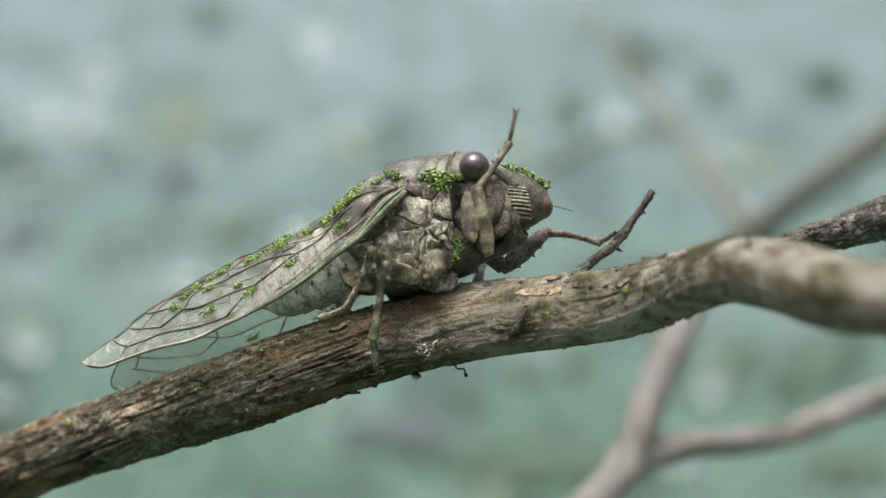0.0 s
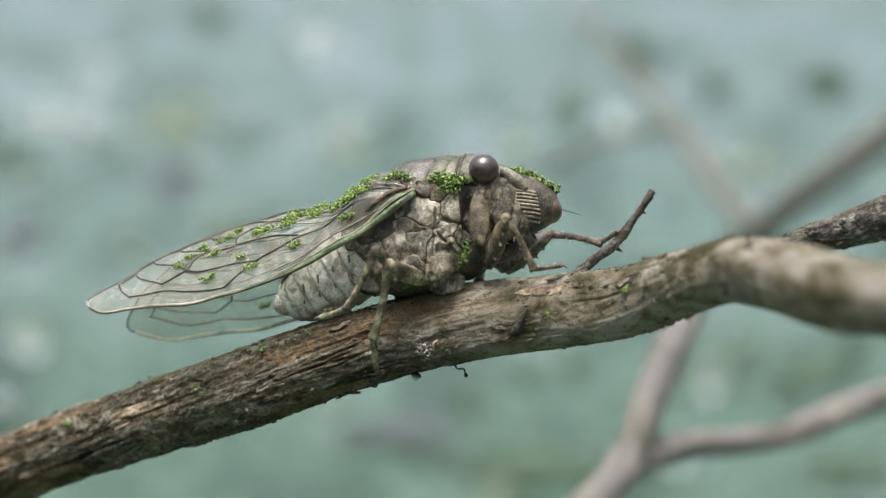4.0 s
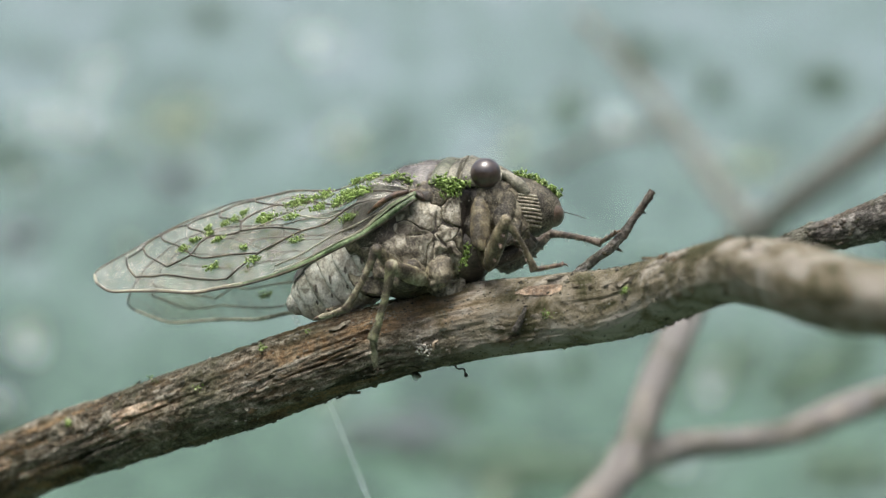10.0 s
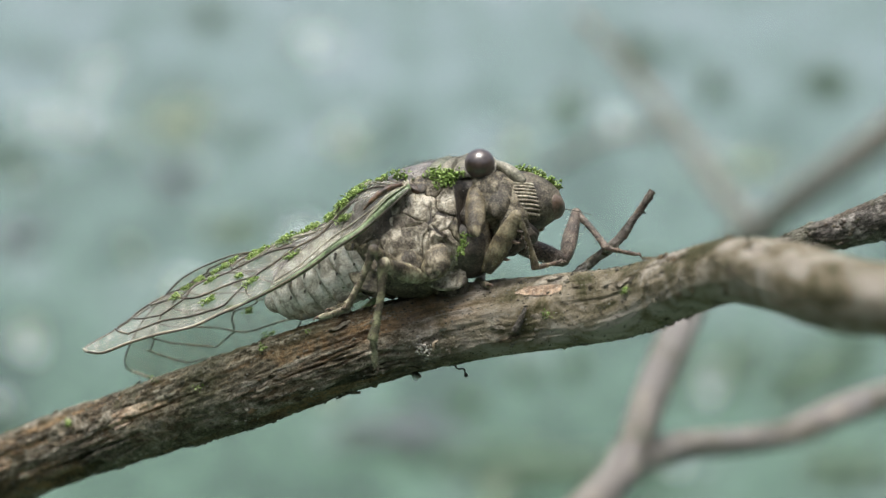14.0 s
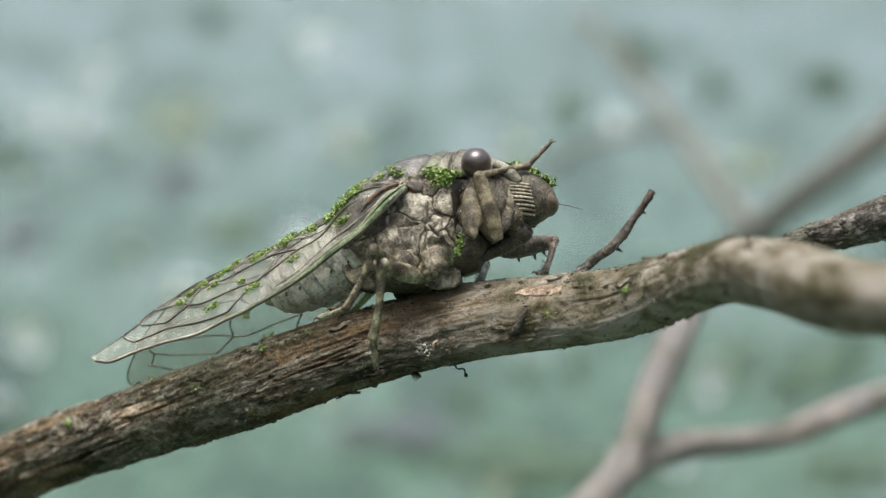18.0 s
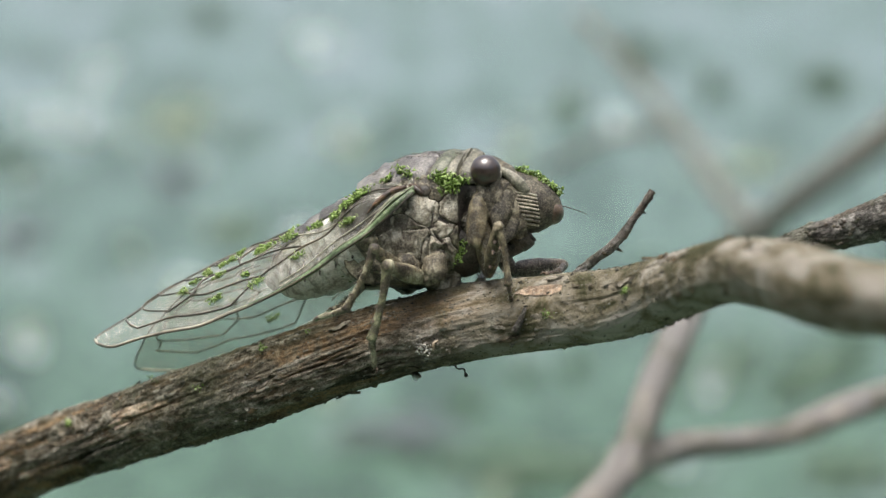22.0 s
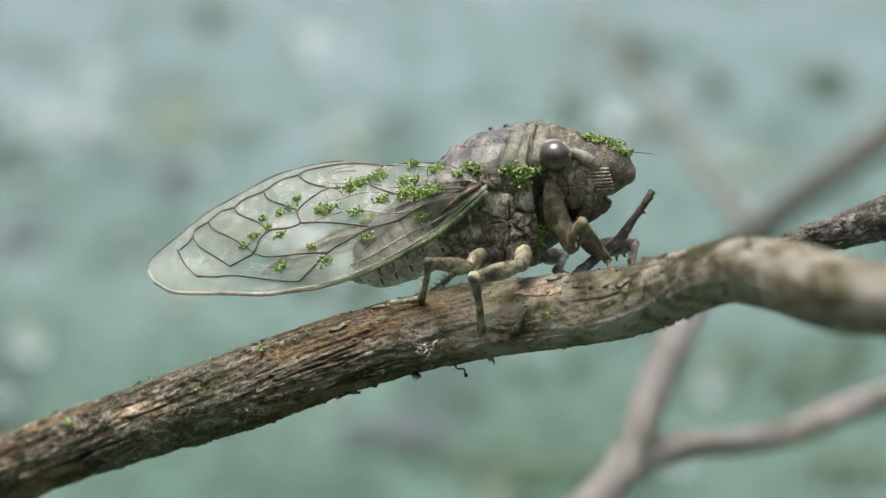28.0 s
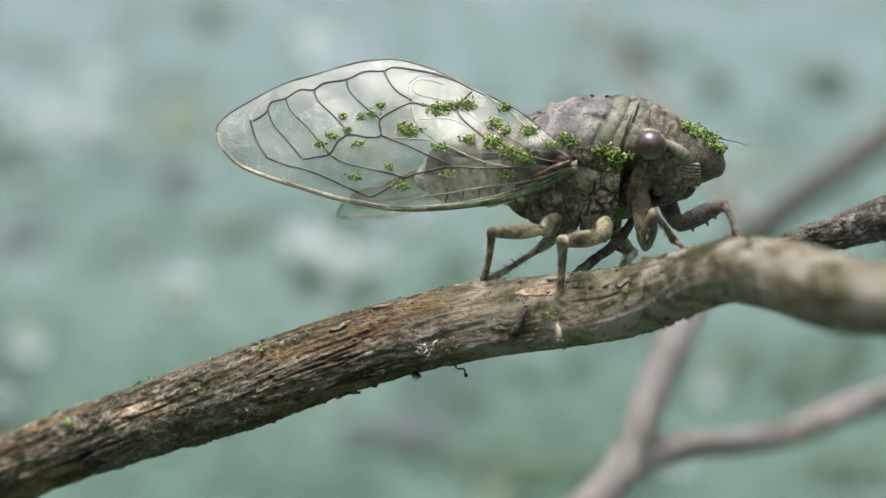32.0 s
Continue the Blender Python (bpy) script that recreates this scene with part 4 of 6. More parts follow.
    for k, (x, y, n) in enumerate(((11.5, -0.6, 22), (12.6, -0.9, 28), (13.4, -0.2, 26), (14.0, -1.1, 22), (14.4, 0.5, 24), (14.9, -0.9, 24), (15.4, -0.2, 22), (12.3, 1.5, 10))):
        z = -0.35 + 3.8 * math.sqrt(max(0.05, 1 - ((x - 10.7) / 5.4) ** 2 - (y / 3.8) ** 2)) - 0.18 * (x - 10.7)
        weed_clump((x, y, z + 0.02), (0.6, 0.7, 0.24), int(n * 1.7), cicada, 120 + k, (0.4, -0.2, 1), 0.38)
    for k, (x, z, n) in enumerate(((4.9, -6.2, 30), (5.3, -5.4, 26), (-0.8, -6.6, 16), (4.4, -6.8, 18))):
        weed_clump((x, -3.2, z), (0.5, 0.3, 0.6), n, cicada, 140 + k, (0, -1, -0.3), 0.4)
    # dirt stuck to the skin: flakes along the back, crumbs on flank, face and cheeks
    rnd = np.random.RandomState(44)
    for k in range(34):
        x, y = rnd.uniform(-6, 6.5), rnd.uniform(-3.2, 1.0)
        zc, wide, up, _ = section(BACK, x)
        weed_clump((x, y, zc + (up + 0.2) * math.sqrt(1 - (y / wide) ** 2)), (0.4, 0.4, 0.04), 14, cicada, 500 + k, (0, -0.3, 1), 0.13, M["crumb"], "dirt", "brown flakes of dirt")
    for k in range(22):
        x, z = rnd.uniform(-5, 11), rnd.uniform(-6.5, 2.5)
        x += 1.6 if 4.4 < x < 6 else 0
        y = side(x, z) if x < 7 else side(x, z, HEAD)
        weed_clump((x, -float(y) - 0.3, z), (0.9, 0.12, 0.9), 26, cicada, 530 + k, (0, -1, 0.2), 0.14, M["crumb"], "dirt", "brown flakes of dirt")
    grit(cicada, [(-4.6, 0.3), (-4.1, -0.5), (-3.7, 0.9), (1.0, 0.6), (2.6, 0.5), (-5.2, -0.6), (-4.9, 1.0)], 5)


def build_abdomen():
    """The hind body: overlapping rings from its joint at the origin back along -x. Returns the part that swings."""
    prof = [(0.5, 4.6), (-2, 5.4), (-5, 5.6), (-8, 5.4), (-11, 4.9), (-13.5, 4.0), (-15.2, 2.8), (-16.2, 1.3)]
    xs, rs = np.array([p[0] for p in prof])[::-1], np.array([p[1] for p in prof])[::-1]
    edges = [0.5, -2.2, -4.5, -6.7, -8.8, -10.8, -12.7, -14.5, -16.2]
    first = None
    for k in range(8):
        x = np.linspace(edges[k] + 0.5, edges[k + 1], 12)
        f = np.linspace(0, 1, 12)
        r = np.interp(np.clip(x, -16.2, 0.5), xs, rs) * (0.95 + 0.075 * f) + 0.05
        r[-1] *= 0.93
        a = np.linspace(0, 2 * np.pi, 64, endpoint=False)
        p = np.stack([np.repeat(x[:, None], 64, 1), r[:, None] * np.sin(a) * 0.8, r[:, None] * np.cos(a) * np.where(np.cos(a) > 0, 0.68, 0.95) - 0.02 * (x[:, None] ** 2) * 0.12], -1)
        fold = 0.05 * np.sin(a * 11 + k)[None] * np.sin(np.pi * f)[:, None]
        p[..., 1:] *= (1 + fold[..., None] * 0.25 + 0.05 * fbm(p * 0.8, 3, 60 + k)[..., None])
        mat = M["belly"]
        ob = part("abdomen" if first is None else "abdomen_ring", rings_mesh("abdomen_ring", p), mat, cicada if first is None else first, "" if k else "pale grey ringed belly")
        first = first or ob
        if k < 7:
            b = np.radians(np.linspace(-66, 66, 40))
            q = np.stack([np.repeat(x[:, None], 40, 1), (r[:, None] + 0.32) * np.sin(b) * 0.8, (r[:, None] + 0.32) * np.cos(b) * 0.68 - 0.0024 * x[:, None] ** 2], -1)
            part("back_plate", shell_mesh("back_plate", q, 0.15), M["notum"], first, "dark brown back plate")
    for s in (-1, 1):
        for k in range(6):
            x = edges[k] - 1.2
            r = float(np.interp(x, xs, rs))
            blob("belly_mark", (x, s * r * 0.78, -r * 0.35), (0.16, 0.12, 1.0), M["dark"], first, (s * 24, 8, 0), 70 + k, 0.4, 9)
            blob("belly_mark", (x - 0.9, s * r * 0.62, -r * 0.66), (0.12, 0.12, 0.6), M["dark"], first, (s * 40, -8, 0), 75 + k, 0.4, 8)
    blob("tail_tip", (-15.4, -0.7, -0.9), (1.5, 1.3, 1.5), M["bloom"], first, (0, 0, 0), 77, 0.1, 14, "white blunt tail tip")
    for k, (x, z, n) in enumerate(((-9, -4.2, 22), (-11, -3.6, 24), (-13, -2.9, 22), (-6, -4.9, 16))):
        weed_clump((x, -0.8, z), (0.9, 0.7, 0.3), n, first, 160 + k, (0, 0, -1), 0.42)
    return first


# Wing plan: x back from the joint, z towards the inner edge, in millimetres.
def wing_xy(u, v):
    """From the sketch's grid (sixteenths of a millimetre, joint at 1021, 285) to the wing's own plane."""
    z = (285 - v) / 16 + 0.35
    return ((u - 1021) / 16 * 1.07, z * 1.07 if z > 0 else z)


COSTA = [(1024, 296), (985, 318), (930, 340), (880, 355), (820, 364), (760, 370), (700, 370), (660, 364)]
TIP = [(600, 353), (540, 336), (480, 318), (430, 298), (400, 272), (386, 244), (385, 228), (402, 207), (440, 182), (500, 152), (560, 134), (620, 116), (660, 110), (692, 110)]
INNER = [(740, 122), (790, 142), (832, 164), (880, 182), (930, 208), (975, 240), (1012, 272)]
VEINS = [
    [(827, 162), (795, 146), (750, 133), (687, 124), (671, 131), (637, 132), (608, 146), (569, 153), (553, 165), (528, 165), (506, 180), (479, 187), (472, 205), (450, 220)],
    [(671, 131), (687, 153), (706, 170), (730, 183)], [(608, 147), (617, 167), (646, 192), (678, 215)], [(553, 165), (565, 185), (596, 210), (630, 243)],
    [(506, 182), (519, 203), (551, 230), (574, 253), (596, 276)], [(472, 196), (488, 226), (515, 253), (544, 282)], [(444, 217), (460, 253), (483, 285)],
    [(752, 192), (730, 187), (696, 203), (678, 219), (682, 243), (660, 247), (630, 243), (610, 255), (596, 276), (569, 282), (546, 285)],
    [(483, 283), (519, 296), (551, 303), (596, 321), (641, 341), (669, 350)], [(669, 350), (687, 341), (732, 314), (768, 303), (809, 295), (860, 298), (927, 298), (990, 296), (1016, 292)],
    [(682, 243), (723, 257), (768, 276), (809, 292)], [(596, 278), (623, 291), (678, 303), (728, 315)],
    [(827, 165), (809, 190), (818, 212), (868, 248), (915, 268), (970, 284), (1010, 288)], [(752, 190), (790, 198), (809, 190)], 
]
PALE_VEINS = [[(759, 348), (810, 340), (870, 330), (930, 322), (985, 308)], [(800, 260), (860, 285), (920, 298)], [(845, 168), (900, 200), (950, 238), (1010, 278)], [(706, 247), (770, 252)]]


def camber(x, z):
    """The wing is a shallow tent: it bows outward along its length and its inner part folds over the back."""
    fold = (0.013 + 0.02 * min(1.0, max(0.0, (-x - 18) / 18))) * max(0.0, z - 1.0) ** 2
    fold += 0.42 * max(0.0, z - 2.0) * min(1.0, max(0.0, (30 + x) / 20)) * min(1.0, max(0.0, (-x - 4) / 7))
    drape = -2.1 * math.exp(-((x + 4.8) / 3.8) ** 2) * min(1.0, max(0.0, (z + 2.6) / 2)) * (1 - 0.8 * min(1.0, max(0.0, (z - 2) / 3)))
    arch = 0.7 - 1.3 * min(1.0, max(0.0, (z + 4.5) / 5))
    return arch * math.sin(math.pi * min(1, max(0, -x / 43))) + fold + drape + 0.3 * math.sin(x * 0.5) * math.sin(z * 0.6)


def build_wing(s):
    """A forewing at its joint; s: -1 for the right wing, 1 for the left one."""
    def place(u, v, r, lift=0.0):
        x, z = wing_xy(u, v)
        return (x, -s * (camber(x, z) - lift), z, r)
    outline = [wing_xy(*p) for p in COSTA + TIP + INNER]
    dense, _ = spline([(x, 0, z) for x, z in outline], 150)
    dense = dense[:, [0, 2]]
    centre = np.array([-19.0, 1.2])
    rings = []
    for f in np.linspace(1.0, 0.04, 18):
        rings.append(centre + (dense - centre) * f)
    verts, faces = [], []
    for lay in (0.06, -0.06):
        for ring in rings:
            for x, z in ring:
                wav = 0.07 * float(vnoise(np.array([x * 0.8, z * 0.8, 3.0])))
                verts.append((x * MM, -s * (camber(x, z) + wav + lay) * MM, z * MM))
    k, n = 150, len(rings)
    for b in (0, n * k):
        for i in range(n - 1):
            for j in range(k - 1):
                q = (b + i * k + j, b + i * k + j + 1, b + (i + 1) * k + j + 1, b + (i + 1) * k + j)
                faces.append(q if b else q[::-1])
    wing = part("forewing", mesh_of("forewing", verts, faces), M["membrane"], cicada, "clear brownish wing with a green front edge")
    tube("front_vein", [place(u, v, r, 0.05) for (u, v), r in zip(COSTA, (0.32, 0.37, 0.36, 0.33, 0.29, 0.24, 0.15, 0.06))], M["costa"], wing, 70, 10, "green front edge vein")
    # pale line beside the green edge vein, painting in its highlight
    tube("front_vein", [place(u, v - 13 + 1.5 * i, 0.12 - 0.015 * i, 0.1) for i, (u, v) in enumerate(COSTA)], M["pale_vein"], wing, 60, 6)
    tube("front_vein", [place(u, v - 9 + i, 0.26 - 0.03 * i, 0.08) for i, (u, v) in enumerate(COSTA)], M["costa"], wing, 60, 6)
    # thin pale line on top of the edge vein: a highlight made as a tube
    tube("front_vein", [place(u, v - 4, 0.06, 0.4) for u, v in COSTA[:-2]], M["pale_vein"], wing, 60, 6)
    tube("front_vein", [place(u, v + 6 - 0.6 * i, 0.12, 0.1) for i, (u, v) in enumerate(COSTA + TIP[:5])], M["vein"], wing, 60, 6)
    tube("hinge_bar", [place(1014, 285, 0.26, 0.3), place(990, 297, 0.34, 0.32), place(966, 308, 0.26, 0.25), place(944, 315, 0.08, 0.15)], M["hinge"], wing, 24, 10, "dark red-brown bar at the wing joint")
    tube("edge_vein", [place(u, v - 3, 0.17) for u, v in COSTA[-2:] + TIP[:6]], M["pale_vein"], wing, 60, 7)
    tube("edge_vein", [place(u, v, 0.1) for u, v in TIP[5:] + INNER], M["vein"], wing, 90, 6)
    for line in VEINS:
        tube("vein", [place(u, v, 0.11, 0.1) for u, v in line], M["vein"], wing, 6 * len(line), 6)
    for line in PALE_VEINS:
        tube("vein", [place(u, v, 0.08, 0.1) for u, v in line], M["pale_vein"], wing, 6 * len(line), 6)
    hind = [(985, 285), (930, 292), (860, 282), (790, 260), (742, 225), (722, 180), (716, 152), (735, 138), (770, 140), (830, 160), (900, 195), (970, 245)]
    hx, _ = spline([(wing_xy(*h)[0], 0, wing_xy(*h)[1]) for h in hind + hind[:1]], 80)
    hv, hf = [], []
    for f in (1.0, 0.75, 0.5, 0.25, 0.03):
        for x, _, z in hx:
            x, z = -10.5 + (x + 10.5) * f, 4.2 + (z - 4.2) * f
            hv.append((x * MM, -s * (camber(x, z) + 0.5) * MM, z * MM))
    for i in range(4):
        for j in range(79):
            hf.append((i * 80 + j, i * 80 + j + 1, i * 80 + 81 + j, i * 80 + 80 + j))
    hw = part("hindwing", mesh_of("hindwing", hv, hf), M["membrane"], wing, "smaller clear hind wing beneath")
    for line in ([(716, 152), (722, 180), (742, 225), (790, 260)], [(770, 140), (735, 138), (716, 152)], [(775, 152), (735, 145), (722, 158), (735, 172), (790, 185), (860, 225), (940, 262)], [(745, 215), (800, 215), (870, 245), (950, 270)]):
        tube("hind_vein", [(*(lambda q: (q[0], -s * (camber(*q) + 0.45), q[1]))(wing_xy(u, v)), 0.08) for u, v in line], M["vein"], wing, 24, 6)
    spots = [(777, 198, 40, 1.0), (800, 190, 20, 0.7), (826, 188, 26, 0.8), (732, 235, 34, 0.9), (722, 232, 14, 0.6), (836, 250, 22, 0.7), (877, 222, 22, 0.7), (880, 255, 24, 0.7), (790, 262, 14, 0.8), (641, 316, 14, 0.6),
             (664, 208, 12, 0.6), (614, 212, 10, 0.4), (623, 235, 12, 0.4), (600, 246, 14, 0.5), (581, 260, 14, 0.5), (647, 257, 12, 0.5), (700, 296, 8, 0.5), (646, 212, 8, 0.4), (678, 192, 10, 0.4),
             (895, 195, 18, 0.6), (886, 254, 26, 0.8), (901, 235, 14, 0.5), (912, 270, 30, 0.8), (940, 280, 34, 0.8), (947, 237, 26, 0.7), (986, 259, 14, 0.5), (905, 311, 18, 0.7), (800, 310, 10, 0.6), (720, 330, 12, 0.7)]
    if s > 0:
        spots = spots[::3]
    for i, (u, v, n, w) in enumerate(spots):
        x, y, z, _ = place(u, v, 0, 0.25)
        weed_clump((x, y, z), (w, 0.12, w * 0.6), int(n * 2.2), wing, 200 + i, (0, s, 0), 0.34)
    return wing


def bristles(owner, length, radii, count, seed):
    """Fine pale hairs all round one piece of a leg."""
    rnd = np.random.RandomState(seed)
    verts, faces = [], []
    for _ in range(count):
        f, a = rnd.uniform(0.05, 0.98), rnd.uniform(0, 2 * math.pi)
        r = np.interp(f, [q[0] for q in radii], [q[1] for q in radii]) * 0.95
        out = np.array([0.35 + 0.4 * rnd.randn(), math.cos(a), math.sin(a)])
        tan = np.array([0, -math.sin(a), math.cos(a)])
        p = np.array([f * length, r * math.cos(a), r * math.sin(a)])
        tip = p + out * rnd.uniform(0.25, 0.6)
        b = len(verts)
        for q in (p + tan * 0.03, p - tan * 0.03, p + np.array([0.05, 0, 0]), tip):
            verts.append(q * MM)
        faces += [(b, b + 1, b + 3), (b + 1, b + 2, b + 3), (b + 2, b, b + 3)]
    part("bristles", mesh_of("bristles", verts, faces), M["hair"], owner, "fine pale hairs")


def build_leg(kind, side_sign):
    """Four jointed pieces along +x from each joint. Returns (pieces, lengths)."""
    fore = kind == "fore"
    # the far foreleg takes the darkened copy that carries its shade
    mat = M["leg"] if not fore else M["foreleg"] if side_sign < 0 else M["shaded_leg"]
    lens = {"fore": (6.2, 7.2, 6.3, 3.4), "mid": (3.2, 6.0, 8.2, 3.3), "hind": (3.2, 6.0, 7.4, 3.3)}[kind]
    rad = {"fore": (1.0, 0.98, 0.42, 0.24), "mid": (1.1, 0.82, 0.5, 0.36), "hind": (1.0, 0.7, 0.42, 0.32)}[kind]
    flat = lambda k: (lambda s, a, r: r * (1 + k * np.cos(2 * a)) * (1 + 0.16 * fbm(np.stack([s * 1.1, np.cos(a) * 2, np.sin(a) * 2], -1), 4, 31, 0.6) + 0.04 * np.cos(5 * a + 0.6 * s)))
    out = []
    names = ("coxa", "femur", "tibia", "tarsus")
    shapes = ((0.75, 1.0, 1.0, 0.9, 0.6), (0.6, 0.95, 1.05, 0.85, 0.62), (1.25, 0.95, 0.8, 0.85, 1.15), (1.0, 1.15, 0.85, 1.0, 0.8))
    for nm, L, R, sh in zip(names, lens, rad, shapes):
        rows = [(L * f, 0, (0.0 if nm != "tibia" else 0.22 * math.sin(f * math.pi)), R * k) for f, k in zip((-0.02, 0.22, 0.5, 0.78, 1.02), sh)]
        ob = tube(nm, rows, M["claw"] if nm == "tarsus" and fore else M["tibia"] if nm == "tibia" and kind == "mid" else mat, cicada, 26, 16, shape=flat(0.16 if nm in ("coxa", "femur") else 0.05))
        if nm == "femur" and fore:
            for f, h in ((0.3, 1.0), (0.62, 1.2), (0.8, 0.7)):
                tube("spine", [(L * f, 0, -R * 0.7, 0.3), (L * f + 0.15, 0, -R - h * 0.45, 0.17), (L * f + 0.4, 0, -R - h * 0.8, 0.03)], M["claw"], ob, 8, 6)
        if nm == "tibia":
            for f in (0.35, 0.55, 0.75, 0.93):
                for sy in (-1, 1):
                    tube("spine", [(L * f, sy * R * 0.6, -0.1, 0.09), (L * f + 0.3, sy * (R + 0.35), -0.2, 0.02)], M["claw"], ob, 5, 5)
            blob("knee", (0, 0, 0.05), (R * 1.5, R * 1.35, R * 1.45), mat, ob, (0, 0, 0), 33, 0.12, 10)
        if nm == "tarsus":
            for sy in (-1, 1):
                tube("claw", [(L, 0, 0, 0.16), (L + 0.35, sy * 0.3, 0.12, 0.12), (L + 0.7, sy * 0.42, -0.15, 0.03)], M["claw"], ob, 8, 6)
            blob("joint", (L * 0.45, 0, 0), (0.32, 0.3, 0.3), mat, ob, (0, 0, 0), 34, 0.1, 8)
        bristles(ob, L, [(f, R * k) for f, k in zip((0, 0.22, 0.5, 0.78, 1), sh)], 60 if nm in ("femur", "tibia") else 26, 7 + len(out))
        out.append(ob)
    return out, lens


build_body()
abdomen = build_abdomen()
right_wing, left_wing = build_wing(-1), build_wing(1)
LEGS = {}
for kind in ("fore", "mid", "hind"):
    for sgn, nm in ((-1, "right"), (1, "left")):
        LEGS[nm, kind] = build_leg(kind, sgn)


# ---- small things on the branch ----
def skin(u, v, lift=0.1):
    i, j = near_point(u, v)
    p, along, out = frame_at(i, j)
    return p + out * lift, out


for k, (u, v, n, sz) in enumerate(((-20, -11.3, 9, 0.35), (-41, -19.4, 16, 0.4), (11.6, -7.0, 8, 0.3), (-27, -15.2, 6, 0.3), (-14.5, -9.2, 5, 0.3), (20.2, -4.6, 10, 0.4), (-32, -14.6, 5, 0.3))):
    c, out = skin(u, v, 0.25)
    weed_clump(tuple(c), (0.4, 0.3, 0.3), n, branch, 400 + k, tuple(out), sz, name="moss_tuft", label="tiny green moss tuft")
c, out = skin(-2.4, -10.6, 0.15)
weed_clump(tuple(c), (0.7, 0.3, 0.6), 34, branch, 420, tuple(out), 0.34, M["bloom"], "fluff", "whitish fluff caught on the bark")
c, out = skin(-1.0, -10.2, 0.1)
tube("bark_curl", [(c[0], c[1] - 0.2, c[2] - 0.8, 0.12), (c[0] + 0.05, c[1] - 0.5, c[2], 0.16), (c[0] + 0.5, c[1] - 0.3, c[2] + 0.35, 0.1)], M["bare"], branch, 12, 7)
c, out = skin(8.2, -8.4, 0.0)
tube("stub", [(c[0] - 0.3, c[1], c[2] - 0.6, 0.45), (c[0] + 0.2, c[1] - 0.5, c[2] + 0.5, 0.34), (c[0] + 0.8, c[1] - 0.6, c[2] + 2.0, 0.2)], M["twig"], branch, 16, 10)
tube("hooked_stalk", [(1.2, 1.0, -12.6, 0.12), (1.6, 0.9, -13.3, 0.1), (2.3, 0.7, -13.3, 0.09), (2.5, 0.6, -13.9, 0.12)], M["twig"], branch, 20, 7)
blob("seed_head", (2.55, 0.6, -14.0), (0.22, 0.2, 0.24), M["dark"], branch, (0, 0, 0), 91, 0.2, 8)
drop = thing("water_drop", "small clear water drop hanging under the branch", "water drop", STAGE)
blob("scale", (-3.1, 0.2, -13.9), (0.75, 0.5, 0.32), M["dark"], drop, (0, 20, 0), 92, 0.3, 12)
blob("bead", (-3.0, 0.0, -14.2), (0.42, 0.4, 0.45), M["drop"], drop, (0, 0, 0), 93, 0.05, 14)
for k, (u, v) in enumerate(((20.2, 2.1), (19.3, 0.0), (21.9, 4.2), (17.6, -0.4))):
    x, y, z = at(u, v, 5.0)
    tube("wart", [(x, y, z, 0.22), (x + 0.35, y - 0.1, z - 0.18, 0.14), (x + 0.6, y - 0.1, z - 0.35, 0.04)], M["twig"], twig, 8, 6)
rnd = np.random.RandomState(31)
for _ in range(40):
    f = rnd.rand()
    x, y, z = at(36 + 18 * f, -0.8 + 6.0 * f + rnd.uniform(-1.4, 1.4), 9 - 2.2)
    blob("wart", (x, y, z), (0.25, 0.25, 0.2), M["twig"], side_branch, (0, 0, 0), int(rnd.randint(90)), 0.3, 6)


# ---- the thin jet of clear water that the cicada sprays, in rigid lengths ----
def build_jet():
    ob = thing("water_spray", "thin streak of clear water sprayed by the cicada", "water spray", group="water sprays")
    tube("streak", [(-2.85, 0, 0, 0.34), (0, 0, 0.02, 0.38), (2.85, 0, 0, 0.42)], M["spray"], ob, 14, 10)
    return ob


jets = [build_jet()]
for _ in range(9):
    jets.append(copy_thing(jets[0], Matrix()))


